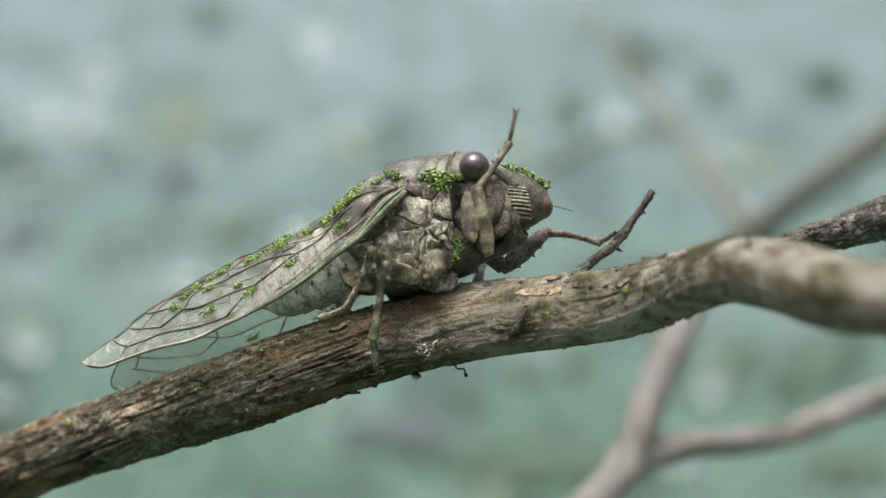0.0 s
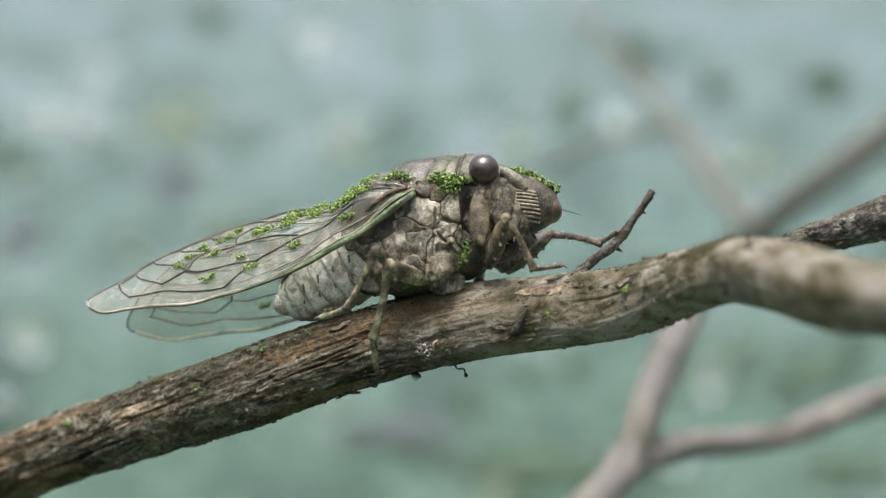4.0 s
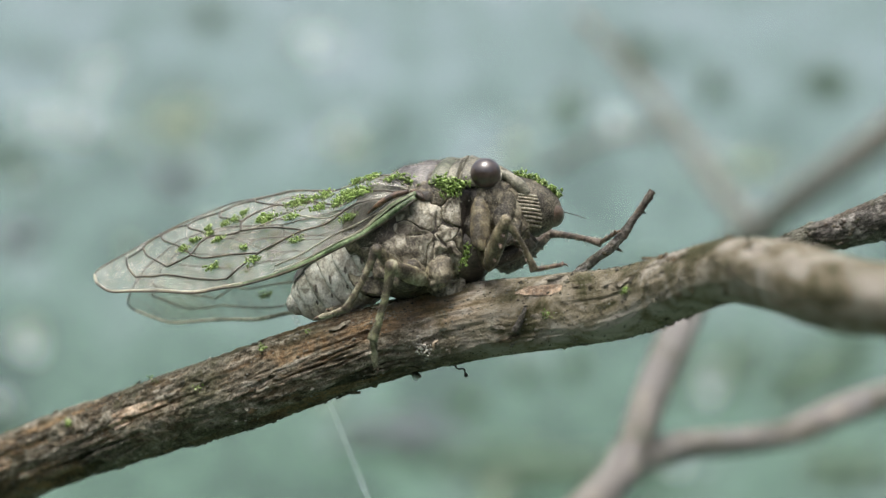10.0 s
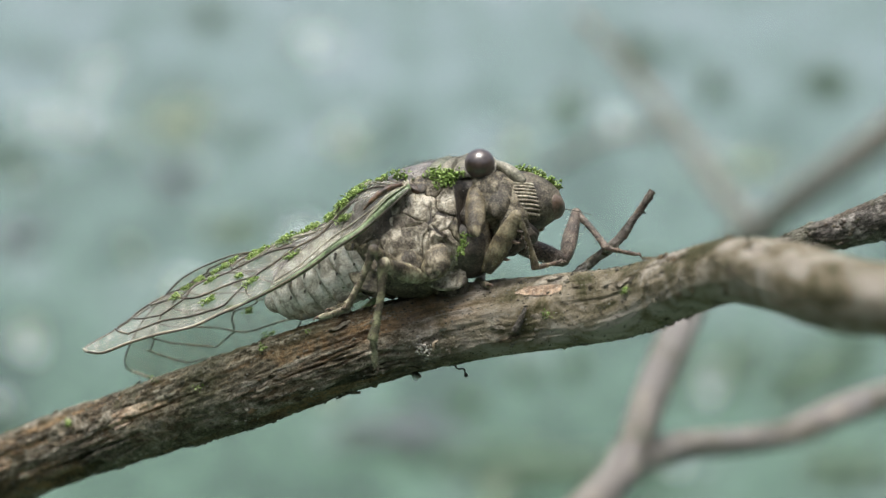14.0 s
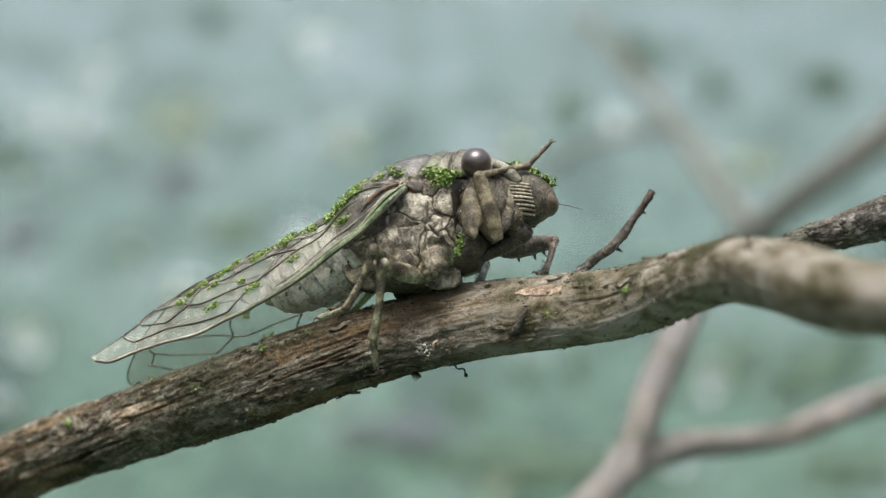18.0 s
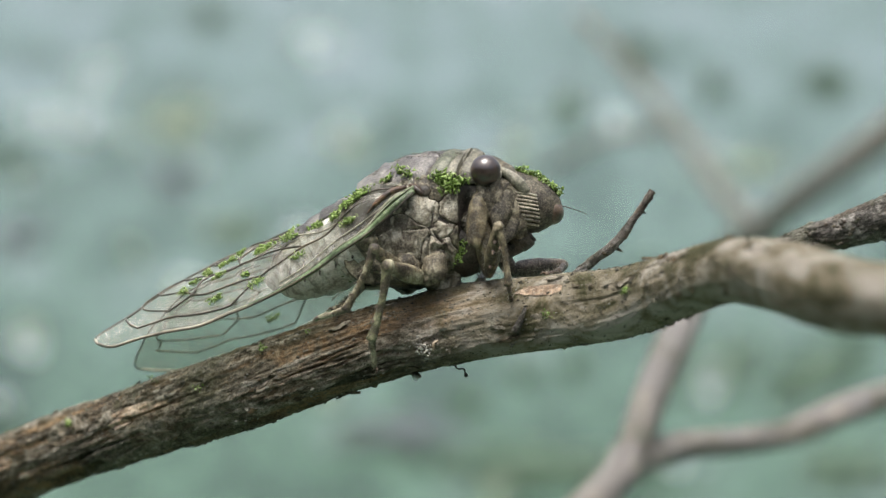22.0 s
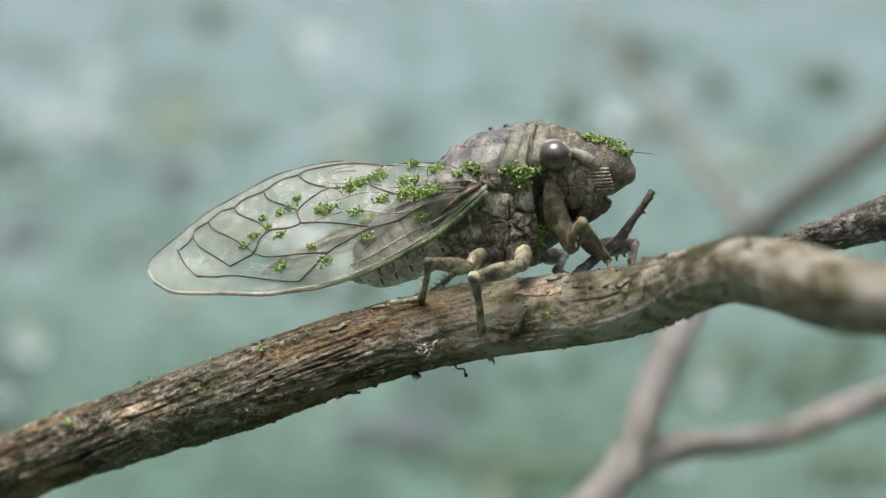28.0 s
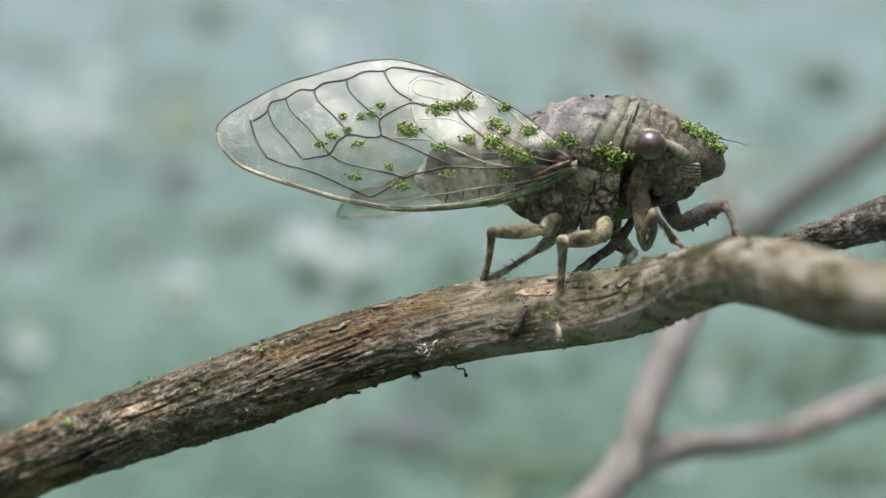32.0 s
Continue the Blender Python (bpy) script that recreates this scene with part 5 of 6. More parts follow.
def motions():
    """All that moves: the cicada on the branch, its wings, hind body and legs."""
    # seconds; body place in stage mm and turn; right wing's turn on its rest; left wing's lift and flare; droop of the hind body
    rows = [
        (0, -4.05, 1.52, 4.44, -17.2, -6, 2.3, -1.1, -2.2, -5.1, 2.4, 53.8, 37),
        (0.5, -4.03, 1.49, 4.46, -16.9, -5.9, 2.6, -1.2, -2.4, -5.1, 2.2, 54, 37),
        (1, -4.09, 1.51, 4.47, -17.1, -5.9, 3.3, -0.5, -1.6, -5.3, 2, 55.4, 37),
        (1.5, -4.02, 1.49, 4.4, -17.5, -6.1, 3.2, -0.3, -1.6, -4.9, 2.3, 54.9, 37),
        (2, -4.08, 1.49, 4.31, -18.9, -6.6, 3.8, 0.6, -0.6, -4.7, 3, 56.2, 37),
        (2.5, -4.07, 1.44, 4.31, -19, -6.6, 4, 0.6, -0.5, -4.7, 3.1, 56.4, 37),
        (3, -3.59, 1.54, 4.53, -17.1, -5.7, 3.2, -0.3, 4.1, -3.2, 3.7, 61.9, 38),
        (3.5, -3.24, 1.49, 4.41, -17.4, -5.1, 2.4, -0.5, 5.8, -1.9, 3.3, 62.1, 41),
        (5.5, -2.82, 1.57, 4.15, -14.2, -4.2, 0.1, 7.4, 11, -1, -0.4, 61.9, 41),
        (6, -2.83, 1.54, 4.02, -15.4, -4.7, 0.5, 6.3, 9.7, -1.7, 1, 62.2, 41),
        (6.5, -2.99, 1.52, 3.84, -16.9, -5.1, 1.6, 5.2, 8.3, -2.3, 2.5, 62.5, 38),
        (7, -3.24, 1.56, 3.71, -18.4, -5.7, 2.8, 4.8, 7.6, -2.8, 3.5, 63.3, 37.8),
        (7.5, -3.51, 1.51, 3.7, -19.5, -5.9, 3.5, 4.6, 7.2, -3.1, 4.2, 64.1, 37.5),
        (8, -3.6, 1.51, 3.68, -18.9, -5.9, 3.7, 4.2, 6.2, -3.1, 3.6, 63.5, 37.2),
        (8.5, -3.68, 1.45, 3.66, -19, -6.3, 3.5, 3.1, 5, -3.3, 4.1, 62.2, 37),
        (9, -3.25, 1.54, 3.92, -16.5, -5.2, 1.8, 4.7, 7.8, -2.2, 2, 62.3, 39),
        (9.5, -2.82, 1.63, 4.18, -13.9, -4.1, 0.1, 6.2, 10.6, -1, -0, 62.1, 41),
        (10, -2.82, 1.56, 4.11, -15, -4, 0, 7, 10.8, -0.9, 0.5, 62, 41),
        (10.5, -2.82, 1.59, 4.14, -14.4, -4.2, 0, 6.4, 10.6, -1, 0.1, 61.9, 41),
        (11, -2.82, 1.59, 4.14, -14.4, -4.2, 0, 6.2, 10.4, -1, 0.1, 61.9, 41),
        (11.5, -2.82, 1.58, 4.07, -15.2, -4.2, 0.1, 6.6, 10.5, -1, 0.5, 62, 41),
        (12, -2.82, 1.59, 4.08, -15.3, -4.1, 0.1, 6.3, 10.4, -1.1, 0.5, 62, 41),
        (12.5, -2.8, 1.6, 4.12, -14.8, -3.9, 0.3, 5.9, 10, -1.6, 0.2, 62.3, 41),
        (13, -2.78, 1.64, 4.08, -14.9, -4.2, -0.4, 6.1, 9.6, -1, 0.3, 60.7, 41),
        (13.5, -2.73, 1.43, 4.01, -20.3, -6, -3.4, 5.4, 3.2, 0.3, 4.4, 50.8, 38.5),
        (14, -2.67, 1.22, 3.95, -25.7, -7.8, -6.3, 4.8, -3.3, 1.7, 7.1, 40.7, 36),
        (14.5, -2.68, 1.31, 3.98, -25.1, -7.7, -5.7, 5.1, -2.6, 1, 6.1, 42.4, 35.9),
        (16.5, -3.51, 1.49, 4.07, -24.3, -7.5, -0.2, 0.6, 1, -3, 5.2, 55.3, 35.7),
        (17, -3.52, 1.61, 4.39, -21.9, -6.1, 0.8, 0, 1.4, -5.1, 3.3, 58.7, 35.7),
        (17.5, -3.2, 1.41, 4.22, -23.7, -7.1, -4.2, 1, -0.6, -2.5, 4, 49.4, 35.6),
        (18, -3.42, 1.49, 4.6, -19.7, -6.4, -3.2, 0.4, -2.4, -3.7, 3.1, 50.4, 35.6),
        (18.5, -3.51, 1.49, 4.56, -19.7, -6.3, -3, -0.6, -2.1, -4, 3.3, 51.5, 35.5),
        (19, -3.61, 1.5, 4.67, -18.7, -6, -2.8, -1.7, -2.5, -4.5, 3.3, 52.1, 35.4),
        (19.5, -3.71, 1.61, 5.35, -11.6, -3.6, -2.7, -4.3, -6.3, -6.5, -0.1, 51, 35.4),
        (20, -3.3, 1.66, 5.29, -10.5, -3.1, -2.4, -4.5, -5.7, -5.5, -2.1, 50.1, 35.3),
        (20.5, -1.84, 1.65, 5.82, -8.4, -0.2, -4, -4.5, -3.1, -4, -2.1, 47.9, 35.3),
        (21, -2.45, 1.66, 5.15, -9.3, -0.6, -4.4, -4.1, -5.4, -5.2, -1.5, 48.3, 35.2),
        (21.5, -2.81, 1.67, 5.19, -10.2, -1, -3.4, -4.2, -6.3, -5.8, 0.1, 50.4, 35.2),
        (22, -2.8, 1.63, 5.22, -9.7, -0.8, -3.3, -4.8, -6.6, -6, -0.6, 50.9, 35.1),
        (22.5, -2.71, 1.66, 5.25, -9.5, -0.7, -3.5, -4.8, -7, -6, -1.2, 50.4, 35.1),
        (23, -2.13, 1.63, 5.59, -9, -1.3, -4.2, -4.7, -7.4, -6.3, -1.9, 47.9, 35),
        (23.5, -2.8, 1.56, 6.98, 10.3, -4.1, -6.5, -4.5, -4.1, -1.7, -5.3, 46.3, 27),
        (24, 0.55, 1.58, 7.77, 14.6, 0.7, -6.8, -4.2, -3.3, -0.8, -10, 42.9, 21),
        (24.5, 0.98, 1.58, 8.04, 25.6, 1.6, -7.3, -4.5, -2.4, 0.6, -22.6, 54.7, 18),
        (25, 1.55, 1.6, 8.56, 25.3, 0.7, -7.6, -5.7, -3.4, 1.2, -21.2, 52.7, 19),
        (25.5, 1.7, 1.6, 8.09, 22.3, -3.4, -7.7, -6.2, -5, 1.3, -15.4, 51.9, 20),
        (27.5, 5.35, 1.63, 8.76, 25.5, -6.9, -5.4, -10.4, -4.2, 7, -15.5, 50, 27),
        (28, 5.2, 1.75, 8.34, 24.7, -8.3, -5.2, -9.2, -4.6, 5.8, -14.3, 51.6, 27.3),
        (28.5, 5.31, 1.69, 7.65, 24.6, -10.1, -5.1, -8.5, -5.4, 5.2, -13.1, 51.6, 27.7),
        (29, 7.09, 1.6, 7.76, 24.8, -10.3, -5.4, -7.6, -5, 5.9, -13, 51.3, 28),
        (29.5, 10.63, 1.39, 10.55, 32.1, -2.4, -3.9, -7.2, -3.5, 8.1, -24.8, 48.9, 22),
        (30, 12.47, 1.39, 11.26, 33.9, -3.3, -5.1, -5.6, -3.8, 8.3, -24.9, 46.5, 21.4),
        (30.5, 13.06, -0.43, 10.98, 33.7, -4.8, 2.8, -0.2, -3.6, 19.6, -26.7, 48.8, 20.8),
        (31, 14.82, -0.57, 10.5, 40.1, 2, 2.8, 1.8, -1.2, 20, -36.1, 45.9, 20.2),
        (31.5, 14.79, 0.73, 11.07, 38.8, 3.1, 1.8, 2.2, -2.1, 15.6, -35.5, 47, 19.6),
        (32, 15.26, 1.23, 12.33, 37.7, 4.2, -5, 0.4, -3, 8.8, -32.4, 42.5, 19),
    ]
    rest = pose(0, 0, 0, -38.3, -13.3, -17.1)
    joint = Vector((-0.04, -5.13, -0.06)) * MM
    mirror = Matrix.Diagonal((1, -1, 1, 1))
    drawn_in = lambda t: float(np.interp(t, [3, 5.5, 6.5, 7, 8.5, 9.5, 13, 14], [0, 2.4, 1.4, 0.6, 0.4, 2.4, 2.4, 0]))
    raised = lambda t: float(np.interp(t, [23, 23.5, 24, 25.5, 27.5, 29, 30], [14, 6, -2, -3, -7, -7, 5]))
    bodies = {}
    body_rows, right_rows, left_rows, hind_rows = [], [], [], []
    for t, x, y, z, rx, ry, rz, wx, wy, wz, lift, flare, droop in rows:
        # on the walk the body leans less than its wings
        ease = min(1.0, max(0.0, t - 23))
        local = pose(x * MM, y * MM, (z - (0.95 if t < 26 else 0.7) * ease) * MM, rx - 12.5 * ease, ry, rz)
        even = pose(0, 0, 0, 12.5 * ease)
        bodies[t] = local
        body_rows.append((t, STAGE @ local))
        turn = rest @ pose(0, 0, 0, wx, wy, wz)
        right_rows.append((t, Matrix.Translation(joint + Vector((0, -0.7 * MM, 0))) @ even @ turn))
        left_rows.append((t, Matrix.Translation((joint.x, -joint.y, joint.z)) @ even @ pose(0, 0, 0, 0, lift, -flare) @ mirror @ turn @ mirror @ pose(0, 0, 0, 26 if t < 23.2 else 20 if t < 29.2 else 15, 0, 0)))
        hind_rows.append((t, pose((-3.2 + drawn_in(t)) * MM, 0.6 * MM, -1.3 * MM, 0, -(droop - raised(t)) - ry, -20 + 0.8 * wz)))
    walk(cicada, body_rows)
    walk(right_wing, right_rows)
    walk(left_wing, left_rows)
    walk(abdomen, hind_rows)
    times = [r[0] for r in rows]

    # hip, knee, ankle and toe of each leg over the stage plane, in millimetres
    steps = {
        ("right", "fore"): [
            (0, 5.00, -0.56, 3.69, 6.62, 7.31, 11.69, 8.00, 15.06),
            (0.5, 5.88, -0.62, 8.25, 6.88, 10.25, 2.44, 14.19, -1.44),
            (1, 4.88, -0.94, 5.69, 5.81, 10.75, 1.94, 14.25, 0.69),
            (1.5, 5.50, -0.38, 4.31, 6.81, 11.75, 6.38, 15.00, 7.31),
            (2, 4.88, -1.25, 7.69, 5.50, 9.38, 0.06, 12.44, -1.81),
            (2.5, 4.25, -1.06, 5.88, 4.44, 10.06, -0.25, 12.12, -1.19),
            (3, 5.00, -1.31, 6.69, 3.44, 9.94, -2.12, 13.12, -1.94),
            (3.5, 5.00, -1.62, 6.88, 3.44, 10.12, -2.44, 12.88, -1.94),
            (6, 5.50, -1.69, 6.94, 3.00, 10.06, -2.25, 13.06, -1.69),
            (8, 4.75, -2.06, 6.94, 3.31, 10.12, -2.31, 13.06, -1.81),
            (13, 5.50, -1.69, 6.94, 3.00, 10.06, -2.25, 13.06, -1.69),
            (14, 4.88, -2.31, 8.12, 3.69, 10.25, -2.06, 13.00, -1.44),
            (14.5, 4.75, -2.06, 8.06, 3.69, 10.12, -2.12, 12.81, -1.62),
            (16.5, 5.00, -1.44, 8.00, 3.44, 9.94, -2.31, 13.12, -1.62),
            (17, 7.12, 2.88, 1.44, 7.75, 0.81, 14.31, -3.12, 15.62),
            (17.5, 6.94, 2.12, 3.69, 8.88, 9.81, 7.88, 12.81, 8.06),
            (18, 6.00, 1.06, 3.94, 8.19, 9.38, 9.19, 12.12, 11.94),
            (18.5, 7.56, 1.31, 10.25, 7.19, 10.81, 1.44, 13.19, -1.81),
            (19, 6.62, 1.06, 11.50, 5.56, 10.50, 0.06, 11.81, -2.44),
            (19.5, 4.62, -0.88, 6.25, 3.19, 9.88, -2.25, 11.44, -3.00),
            (20, 5.12, -1.06, 6.25, 3.19, 10.38, -2.62, 11.81, -3.38),
            (20.5, 5.31, -0.94, 6.88, 3.75, 9.56, -2.25, 11.12, -3.00),
            (21, 5.12, -2.06, 5.81, 3.19, 9.50, -1.44, 10.38, -2.31),
            (21.5, 4.75, -2.44, 6.25, 2.44, 7.00, -3.75, 7.56, -5.69),
            (22, 5.12, -2.69, 6.12, 2.44, 7.25, -4.19, 7.62, -5.88),
            (22.5, 4.62, -2.69, 5.81, 2.44, 7.19, -4.44, 7.56, -5.88),
            (23, 4.88, -2.25, 6.50, 2.94, 7.25, -4.19, 7.56, -6.69),
            (23.5, 4.75, -1.81, 6.12, 2.81, 6.88, -3.38, 7.25, -6.06),
            (24, 6.94, -1.44, 7.88, 2.81, 7.38, -4.12, 7.88, -6.56),
            (24.5, 9.12, -1.94, 10.62, 0.81, 13.31, -4.12, 14.19, -5.94),
            (25, 9.12, -1.44, 10.69, 1.75, 13.12, -3.69, 14.19, -6.56),
            (25.5, 9.44, -0.94, 10.62, 2.19, 12.44, -4.12, 13.50, -7.44),
            (27.5, 13.75, 0.25, 14.50, 4.44, 17.56, -0.50, 18.38, -1.81),
            (28, 14.12, 0.06, 15.38, 2.88, 18.19, -1.19, 18.81, -3.06),
            (28.5, 14.38, -0.50, 15.50, 2.81, 18.44, -1.88, 18.88, -2.94),
            (29, 15.56, -0.06, 16.50, 3.75, 18.75, -1.88, 19.19, -2.94),
            (29.5, 17.38, 0.69, 18.38, 4.44, 18.75, -1.88, 19.06, -2.94),
            (30, 21.88, 1.00, 22.12, 4.44, 26.00, 1.81, 27.56, 1.31),
            (30.5, 22.81, 1.94, 28.12, 2.69, 28.50, -1.81, 29.12, -4.31),
            (31, 22.19, 0.56, 27.56, 0.06, 29.44, -6.50, 30.25, -10.69),
            (31.5, 21.25, 2.06, 26.19, 2.00, 27.88, -1.81, 28.50, -3.69),
            (32, 22.44, 0.38, 23.19, 3.81, 25.50, 1.00, 26.75, 0.06),
        ],
        ("left", "fore"): [
            (0, 6.62, -2.19, 11.38, 1.81, 17.38, 0.69, 19.12, 1.81),
            (2.5, 6.62, -2.19, 11.38, 1.81, 17.38, 0.69, 19.12, 1.81),
            (3.5, 6.94, -2.19, 11.62, 1.69, 17.38, 0.69, 19.12, 1.81),
            (13, 6.94, -2.19, 11.62, 1.69, 17.38, 0.69, 19.12, 1.81),
            (13.5, 8.81, -1.81, 12.88, 2.56, 17.38, 0.56, 19.75, 0.69),
            (14, 13.50, -1.31, 14.69, 3.94, 18.06, 0.06, 21.44, -0.62),
            (14.5, 13.19, -0.88, 14.88, 3.94, 16.25, 1.00, 18.25, 1.44),
            (16.5, 10.38, -0.56, 13.44, 3.44, 13.44, -1.94, 11.62, -2.12),
            (17, 6.88, -1.06, 12.31, 0.88, 11.62, -1.94, 10.69, -2.44),
            (17.5, 7.00, -1.06, 12.50, 0.75, 11.12, -2.31, 10.38, -2.56),
            (18, 6.69, -0.31, 12.25, 0.88, 11.25, -2.50, 10.38, -2.69),
            (18.5, 6.94, -0.56, 12.12, 0.56, 11.12, -2.50, 10.38, -2.69),
            (19, 6.94, -0.88, 12.25, 0.38, 11.75, -2.44, 11.00, -2.69),
            (19.5, 6.81, -1.81, 12.19, 0.50, 11.44, -1.81, 10.69, -2.44),
            (20, 6.94, -2.12, 12.81, -0.69, 12.44, -2.12, 11.31, -2.44),
            (20.5, 7.56, -2.12, 13.81, -0.88, 13.50, -2.12, 12.56, -2.56),
            (21, 7.56, -2.31, 13.38, -1.56, 12.88, -2.44, 11.62, -2.69),
            (22.5, 7.56, -2.44, 13.19, -1.94, 12.56, -2.56, 11.31, -2.81),
            (23, 8.00, -2.31, 13.50, -1.56, 12.88, -2.44, 11.62, -2.69),
            (23.5, 7.56, -2.19, 12.88, -1.06, 12.56, -2.31, 11.62, -2.69),
            (24, 8.81, -2.31, 14.38, -1.44, 14.12, -2.44, 13.50, -2.69),
            (24.5, 9.44, -2.31, 14.19, -1.88, 14.12, -2.44, 13.50, -2.69),
            (25, 12.25, -1.44, 18.56, 0.12, 19.25, -1.44, 19.44, -2.12),
            (25.5, 12.56, -0.94, 18.44, 0.88, 19.06, -1.44, 19.25, -2.12),
            (27.5, 15.56, -0.06, 21.00, 0.88, 21.00, -1.44, 21.12, -2.12),
            (28, 16.50, -0.06, 21.12, 0.56, 20.88, -1.31, 21.00, -1.94),
            (28.5, 16.62, -0.06, 21.12, 0.38, 21.44, -1.44, 21.62, -2.06),
            (29, 18.25, 0.38, 25.00, 3.56, 26.56, 1.00, 26.94, 0.06),
            (29.5, 20.81, 2.62, 26.50, 5.19, 27.75, 1.31, 28.19, 0.38),
            (30, 22.88, 3.50, 28.12, 6.00, 28.56, 1.81, 28.81, 1.00),
            (30.5, 23.19, 3.50, 28.38, 6.12, 28.81, 1.81, 29.12, 1.00),
            (31, 24.38, 1.81, 29.50, 4.44, 29.94, 1.81, 30.25, 1.00),
            (31.5, 24.75, 2.88, 29.88, 5.69, 32.19, 1.81, 32.56, 1.00),
            (32, 26.00, 2.56, 31.00, 4.94, 32.44, 1.81, 32.88, 1.00),
        ],
        ("right", "mid"): [
            (0, -2.44, -3.38, -6.75, -1.69, -7.75, -9.94, -7.44, -12.94),
            (2.5, -2.44, -3.38, -6.75, -1.69, -7.75, -9.94, -7.44, -12.94),
            (3.5, -2.12, -3.50, -6.25, -1.75, -7.75, -9.94, -7.44, -12.94),
            (6, -1.81, -3.56, -5.69, -1.88, -7.75, -9.94, -7.44, -12.94),
            (8.5, -2.12, -3.50, -6.19, -1.88, -7.75, -9.94, -7.44, -12.94),
            (9.5, -1.81, -3.56, -5.75, -1.88, -7.75, -9.94, -7.44, -12.94),
            (13, -1.81, -3.56, -5.75, -1.88, -7.75, -9.94, -7.44, -12.94),
            (14, -2.25, -3.25, -6.62, -1.62, -7.75, -9.94, -7.44, -12.94),
            (19.5, -2.44, -3.31, -6.81, -1.62, -7.75, -9.94, -7.44, -12.94),
            (20.5, -2.12, -3.31, -6.19, -1.94, -7.88, -9.94, -7.56, -12.94),
            (23, -2.00, -3.31, -6.12, -1.81, -7.88, -9.94, -7.56, -12.94),
            (23.5, -1.25, -3.38, -6.69, -2.62, -7.44, -8.38, -7.81, -11.50),
            (24, 3.56, -1.88, -1.38, -2.56, -1.38, -9.50, -0.50, -12.75),
            (24.5, 4.75, -1.88, -0.69, -2.94, -0.88, -9.50, 0.69, -12.75),
            (25, 4.56, -1.88, -0.38, -2.31, -0.56, -9.50, 0.31, -12.69),
            (25.5, 4.94, -1.88, -0.75, -2.31, -0.75, -9.06, 0.12, -12.44),
            (27.5, 8.38, -1.88, 3.38, -3.19, 4.00, -9.50, 4.94, -12.12),
            (28, 8.62, -1.81, 3.38, -3.19, 4.25, -9.69, 5.25, -12.12),
            (28.5, 8.81, -1.88, 3.56, -3.06, 4.31, -9.50, 5.19, -11.94),
            (29, 9.69, -1.88, 4.56, -2.94, 4.31, -9.50, 4.94, -11.81),
            (29.5, 13.12, -0.06, 8.62, -1.44, 8.19, -8.19, 8.81, -10.88),
            (30, 15.25, 1.00, 9.75, -1.44, 8.31, -7.62, 8.94, -10.62),
            (30.5, 15.50, 0.56, 10.31, -1.44, 8.31, -7.62, 9.00, -10.75),
            (31, 16.19, 0.12, 11.00, -1.62, 8.44, -7.94, 8.75, -10.62),
            (31.5, 16.06, 1.00, 10.94, -1.19, 8.31, -7.62, 8.75, -10.62),
            (32, 17.75, 1.44, 13.19, 0.81, 12.56, -7.12, 12.88, -9.94),
        ],
        ("right", "hind"): [
            (0, -4.31, -3.06, -7.88, -0.25, -10.75, -6.69, -13.62, -7.56),
            (3.5, -4.00, -3.19, -7.50, -0.12, -10.75, -6.69, -13.62, -7.56),
            (13, -3.75, -3.19, -7.38, 0.00, -10.75, -6.69, -13.62, -7.56),
            (14, -4.31, -2.94, -7.75, -0.06, -10.75, -6.69, -13.62, -7.56),
            (23, -4.00, -2.94, -7.62, 0.06, -10.75, -6.69, -13.62, -7.56),
            (23.5, -5.25, -3.06, -11.19, -1.81, -10.69, -6.88, -13.00, -7.62),
            (24, -2.75, -1.88, -7.06, -0.06, -8.12, -6.38, -11.31, -7.75),
            (24.5, -2.50, -1.88, -6.81, -0.81, -8.81, -6.81, -11.50, -8.06),
            (25, -2.75, -1.88, -6.69, -0.81, -8.50, -6.38, -11.25, -7.81),
            (25.5, -2.75, -1.88, -6.81, -1.44, -8.62, -6.81, -11.56, -8.38),
            (27.5, 2.94, -1.44, -1.75, -0.81, -2.50, -5.50, -5.62, -5.94),
            (28, 3.00, -1.94, -1.69, -1.50, -2.44, -5.56, -5.88, -5.94),
            (28.5, 5.81, -1.88, 1.56, -0.81, -0.06, -5.50, -2.75, -6.69),
            (29, 6.62, -1.88, 2.06, -0.94, -0.19, -5.50, -2.50, -6.38),
            (29.5, 6.81, 0.38, 2.31, 0.81, 0.06, -5.50, -2.38, -6.56),
            (30, 9.62, 1.00, 5.31, 1.69, 4.31, -3.31, 1.19, -4.06),
            (30.5, 10.06, 0.69, 5.44, 1.44, 4.56, -3.31, 1.31, -4.06),
            (31, 10.56, 0.56, 6.25, 1.19, 4.81, -3.25, 1.75, -3.88),
            (31.5, 10.38, 1.00, 6.00, 1.88, 4.62, -3.31, 1.50, -4.06),
            (32, 11.00, 2.06, 5.38, 1.81, 4.44, -3.56, 1.31, -4.31),
        ],
        ("left", "mid"): [
            (0, 1.00, -2.44, 4.12, -1.81, 3.81, -3.69, 4.75, -4.00),
            (23, 1.31, -2.44, 4.62, -1.81, 4.12, -3.69, 5.06, -4.00),
            (23.5, 1.94, -2.44, 5.06, -1.81, 4.75, -3.38, 5.38, -3.69),
            (24, 6.00, -1.81, 9.44, -1.81, 9.12, -3.06, 9.75, -3.38),
            (25.5, 7.56, -1.50, 11.00, -1.81, 10.38, -2.94, 11.00, -3.19),
            (27.5, 10.38, -0.88, 12.56, -0.56, 11.94, -2.44, 12.56, -2.75),
            (29, 12.56, -0.88, 14.75, -0.88, 14.12, -2.12, 14.75, -2.44),
            (29.5, 14.12, 0.38, 17.25, 0.06, 16.31, -2.12, 16.94, -2.44),
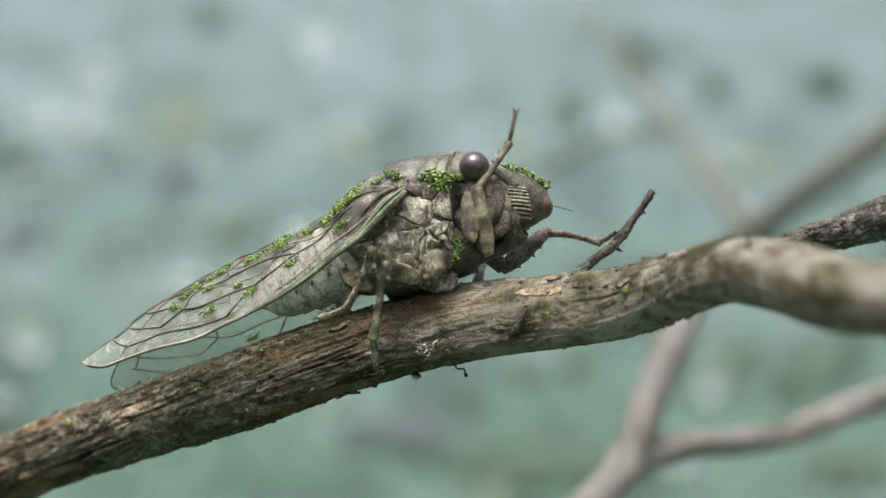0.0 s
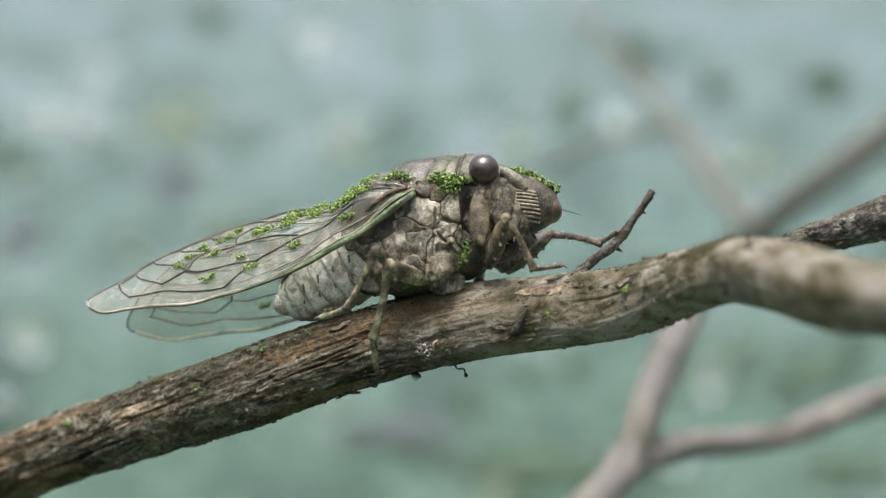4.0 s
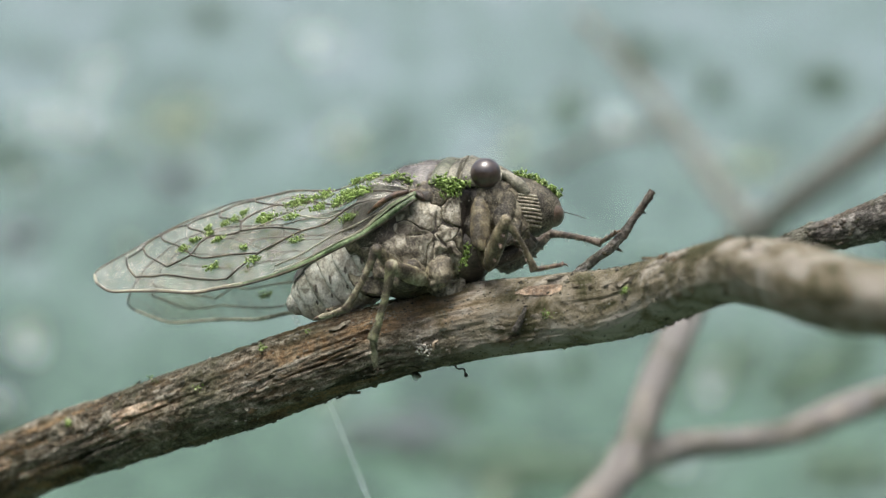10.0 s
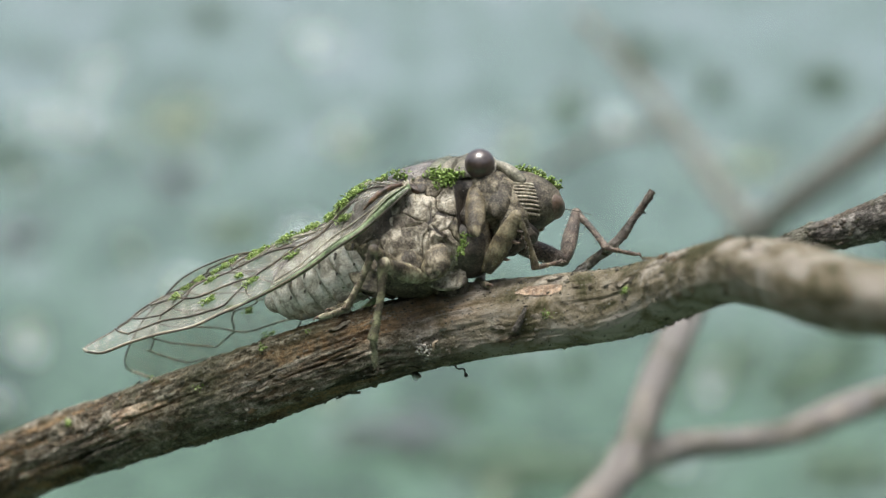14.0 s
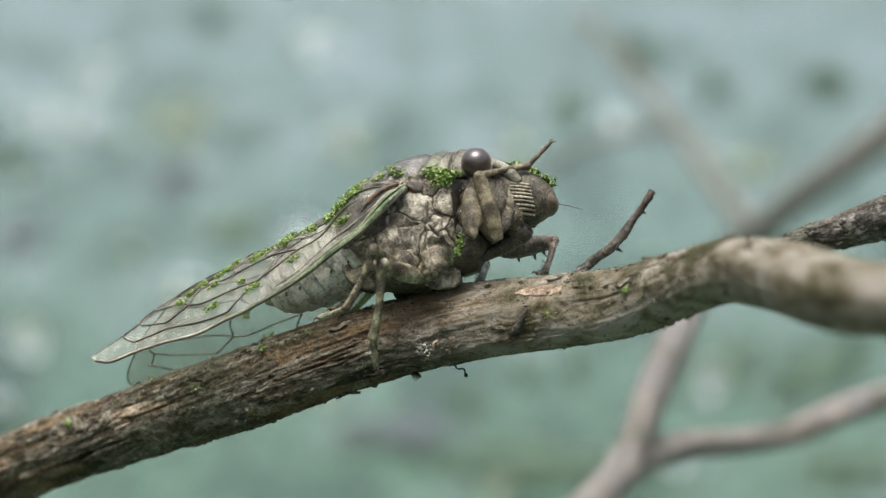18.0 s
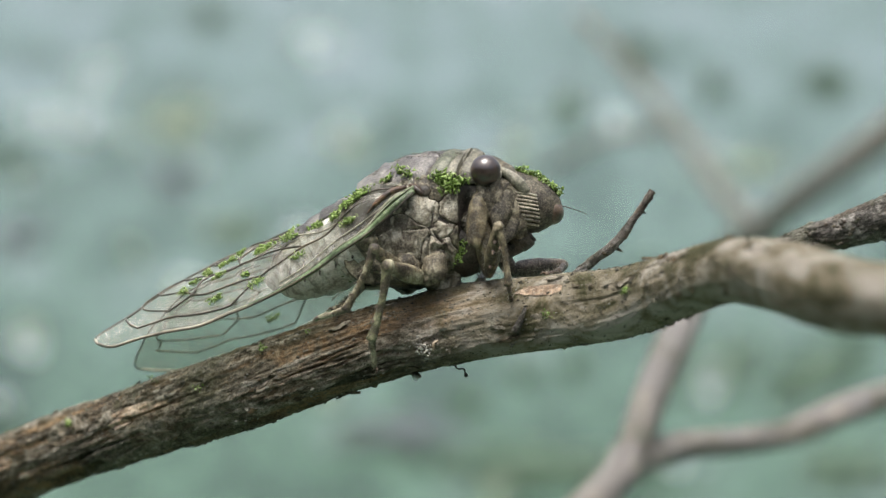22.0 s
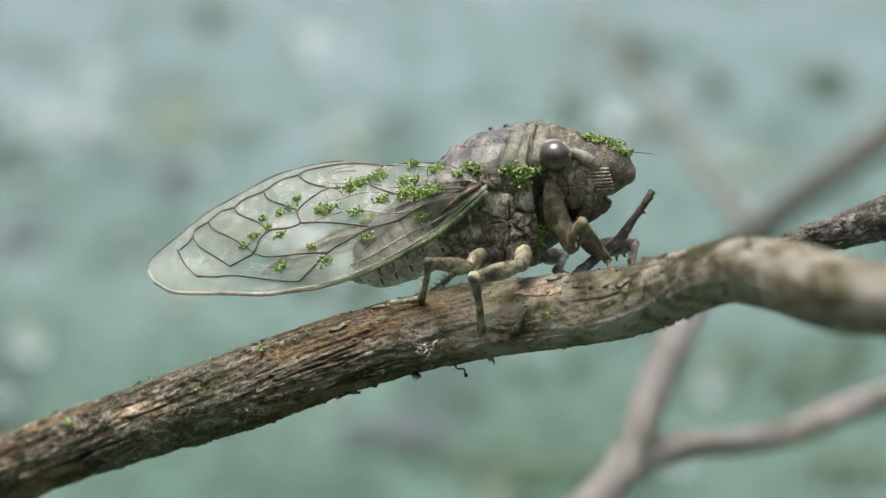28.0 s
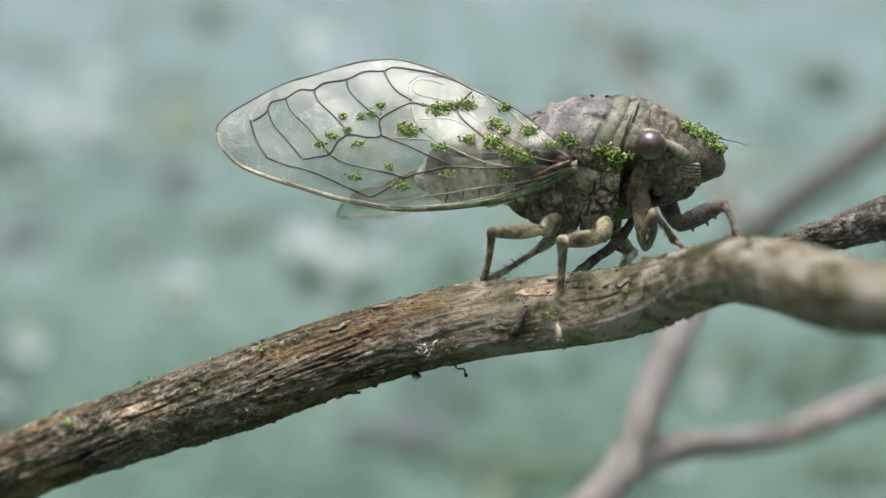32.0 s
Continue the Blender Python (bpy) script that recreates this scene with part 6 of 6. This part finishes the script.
            (30, 16.62, 1.00, 20.25, 0.19, 20.69, -1.69, 21.31, -2.12),
            (31, 17.25, 0.56, 20.38, -0.25, 21.00, -1.69, 21.62, -2.12),
            (31.5, 16.62, 1.31, 19.75, 0.06, 20.50, -1.56, 21.12, -1.94),
            (32, 18.81, 1.62, 20.88, -0.44, 20.06, -1.81, 20.69, -2.19),
        ],
        ("left", "hind"): [
            (0, -5.88, -3.69, -9.00, -4.31, -11.50, -6.50, -12.75, -6.94),
            (23, -5.56, -3.38, -8.69, -4.00, -10.88, -6.19, -12.12, -6.69),
            (24, -3.06, -1.81, -5.88, -2.44, -8.38, -5.56, -9.62, -5.88),
            (25.5, -2.75, -1.81, -5.56, -2.75, -8.38, -5.88, -9.62, -6.19),
            (27.5, 2.88, -1.50, 0.38, -2.44, -2.12, -4.94, -3.38, -5.19),
            (29, 6.00, -1.50, 3.50, -2.44, 1.00, -4.44, -0.25, -4.69),
            (29.5, 7.25, 0.38, 4.75, -1.19, 1.94, -4.31, 0.69, -4.56),
            (30, 10.25, 0.81, 8.19, -0.88, 5.12, -3.38, 3.88, -3.69),
            (31, 10.69, 0.56, 8.50, -1.06, 5.38, -3.38, 4.12, -3.69),
            (32, 12.56, 1.62, 10.69, 0.06, 6.00, -2.94, 4.75, -3.31),
        ],
    }
    roots = {"fore": (6.6, 3.6, -1.5), "mid": (3.2, 3.5, -6.6), "hind": (-0.8, 3.3, -6.8)}
    # which way each piece leans in depth: towards the lens (-1) or away (1)
    lean = {"right": (-1, -1, 1, 1), "left": (1, 1, -1, -1)}
    for (hand_side, kind), table in steps.items():
        pieces, lens = LEGS[hand_side, kind]
        s = -1 if hand_side == "right" else 1
        keyed = [[] for _ in pieces]
        cols = np.array(table)
        for t in times:
            body = bodies[t]
            back = body.inverted()
            x, y, z = roots[kind]
            joint_at = body @ (Vector((x, s * y, z)) * MM)
            # once it walks, the near legs straddle the front of the branch
            forward = (2.6 * min(1.0, max(0.0, (t - 23) * 2)) + 1.8 * min(1.0, max(0.0, (t - 26) / 1.5))) if hand_side == "right" and kind != "fore" else 0.0
            flat = [np.interp(t, cols[:, 0], cols[:, k]) for k in range(1, 9)]
            for i, (L, sign) in enumerate(zip(lens, lean[hand_side])):
                u, v = flat[2 * i], flat[2 * i + 1]
                deep = joint_at.y / MM
                for _ in range(3):
                    k = (REACH + deep) / REACH
                    dx, dz = u * k - joint_at.x / MM, v * k - joint_at.z / MM
                    run = math.hypot(dx, dz)
                    depth_step = math.sqrt(max(0.0, L * L - run * run))
                    front = None
                    if hand_side == "right" and i > 1:
                        gi, gj = near_point(u, v)
                        g = branch_pts[gi, gj]
                        if math.hypot(g[0] * REACH / (REACH + g[1]) - u, g[2] * REACH / (REACH + g[1]) - v) < 0.6:
                            front = g[1] - 0.35
                    if front is not None:
                        here = joint_at.y / MM
                        depth_step = min(depth_step, -depth_step, key=lambda q: abs(here + q - front))
                    else:
                        depth_step *= sign
                    if i == 0:
                        depth_step = max(-1.2, min(1.2, depth_step)) - forward
                    deep = joint_at.y / MM + depth_step
                way = Vector((dx, depth_step, dz))
                reach = way.length if i == 0 else L
                way.normalize()
                start = joint_at if i else joint_at + way * ((reach - L) * MM)
                a = (back.to_3x3() @ way).normalized()
                hint = back.to_3x3() @ Vector((0.2, -0.3, 1.0)) if i != 2 else back.to_3x3() @ Vector((0.9, -0.3, 0.45))
                c = (hint - a * hint.dot(a)).normalized()
                b = c.cross(a)
                m = Matrix((a, b, c)).transposed().to_4x4()
                m.translation = back @ start
                keyed[i].append((t, m))
                joint_at = joint_at + way * (reach * MM)
        for ob, r in zip(pieces, keyed):
            walk(ob, r)

    # the spray: each length leaves the hind body, stands in the streak while it runs, then falls into the pond
    start, end = Vector((-17.0, 5.5, -7.0)), Vector((-8.9, 9.0, -27.6))
    flow = end - start
    aim = flow.to_track_quat("X", "Z").to_matrix().to_4x4()
    for n, ob in enumerate(jets):
        k, first = n % 5, n < 5
        on, off = (4.4, 5.6) if first else (9.7, 13.2)
        inside = STAGE @ Matrix.Translation(Vector((-12.5, 4.6, -3.0)) * MM) @ aim
        def along(f):
            return STAGE @ Matrix.Translation((start + flow * f) * MM) @ aim
        place = along(0.12 + 0.25 * k)
        sunk = Matrix.Translation((-0.02 + 0.004 * k, 0.3, -0.03)) @ aim
        walk(ob, [(0.0, inside), (on, inside), (on + 0.1, place), (off, place), (off + 0.1, along(1.6 + 0.25 * k)), (off + 0.5, sunk), (32.0, sunk)])


motions()
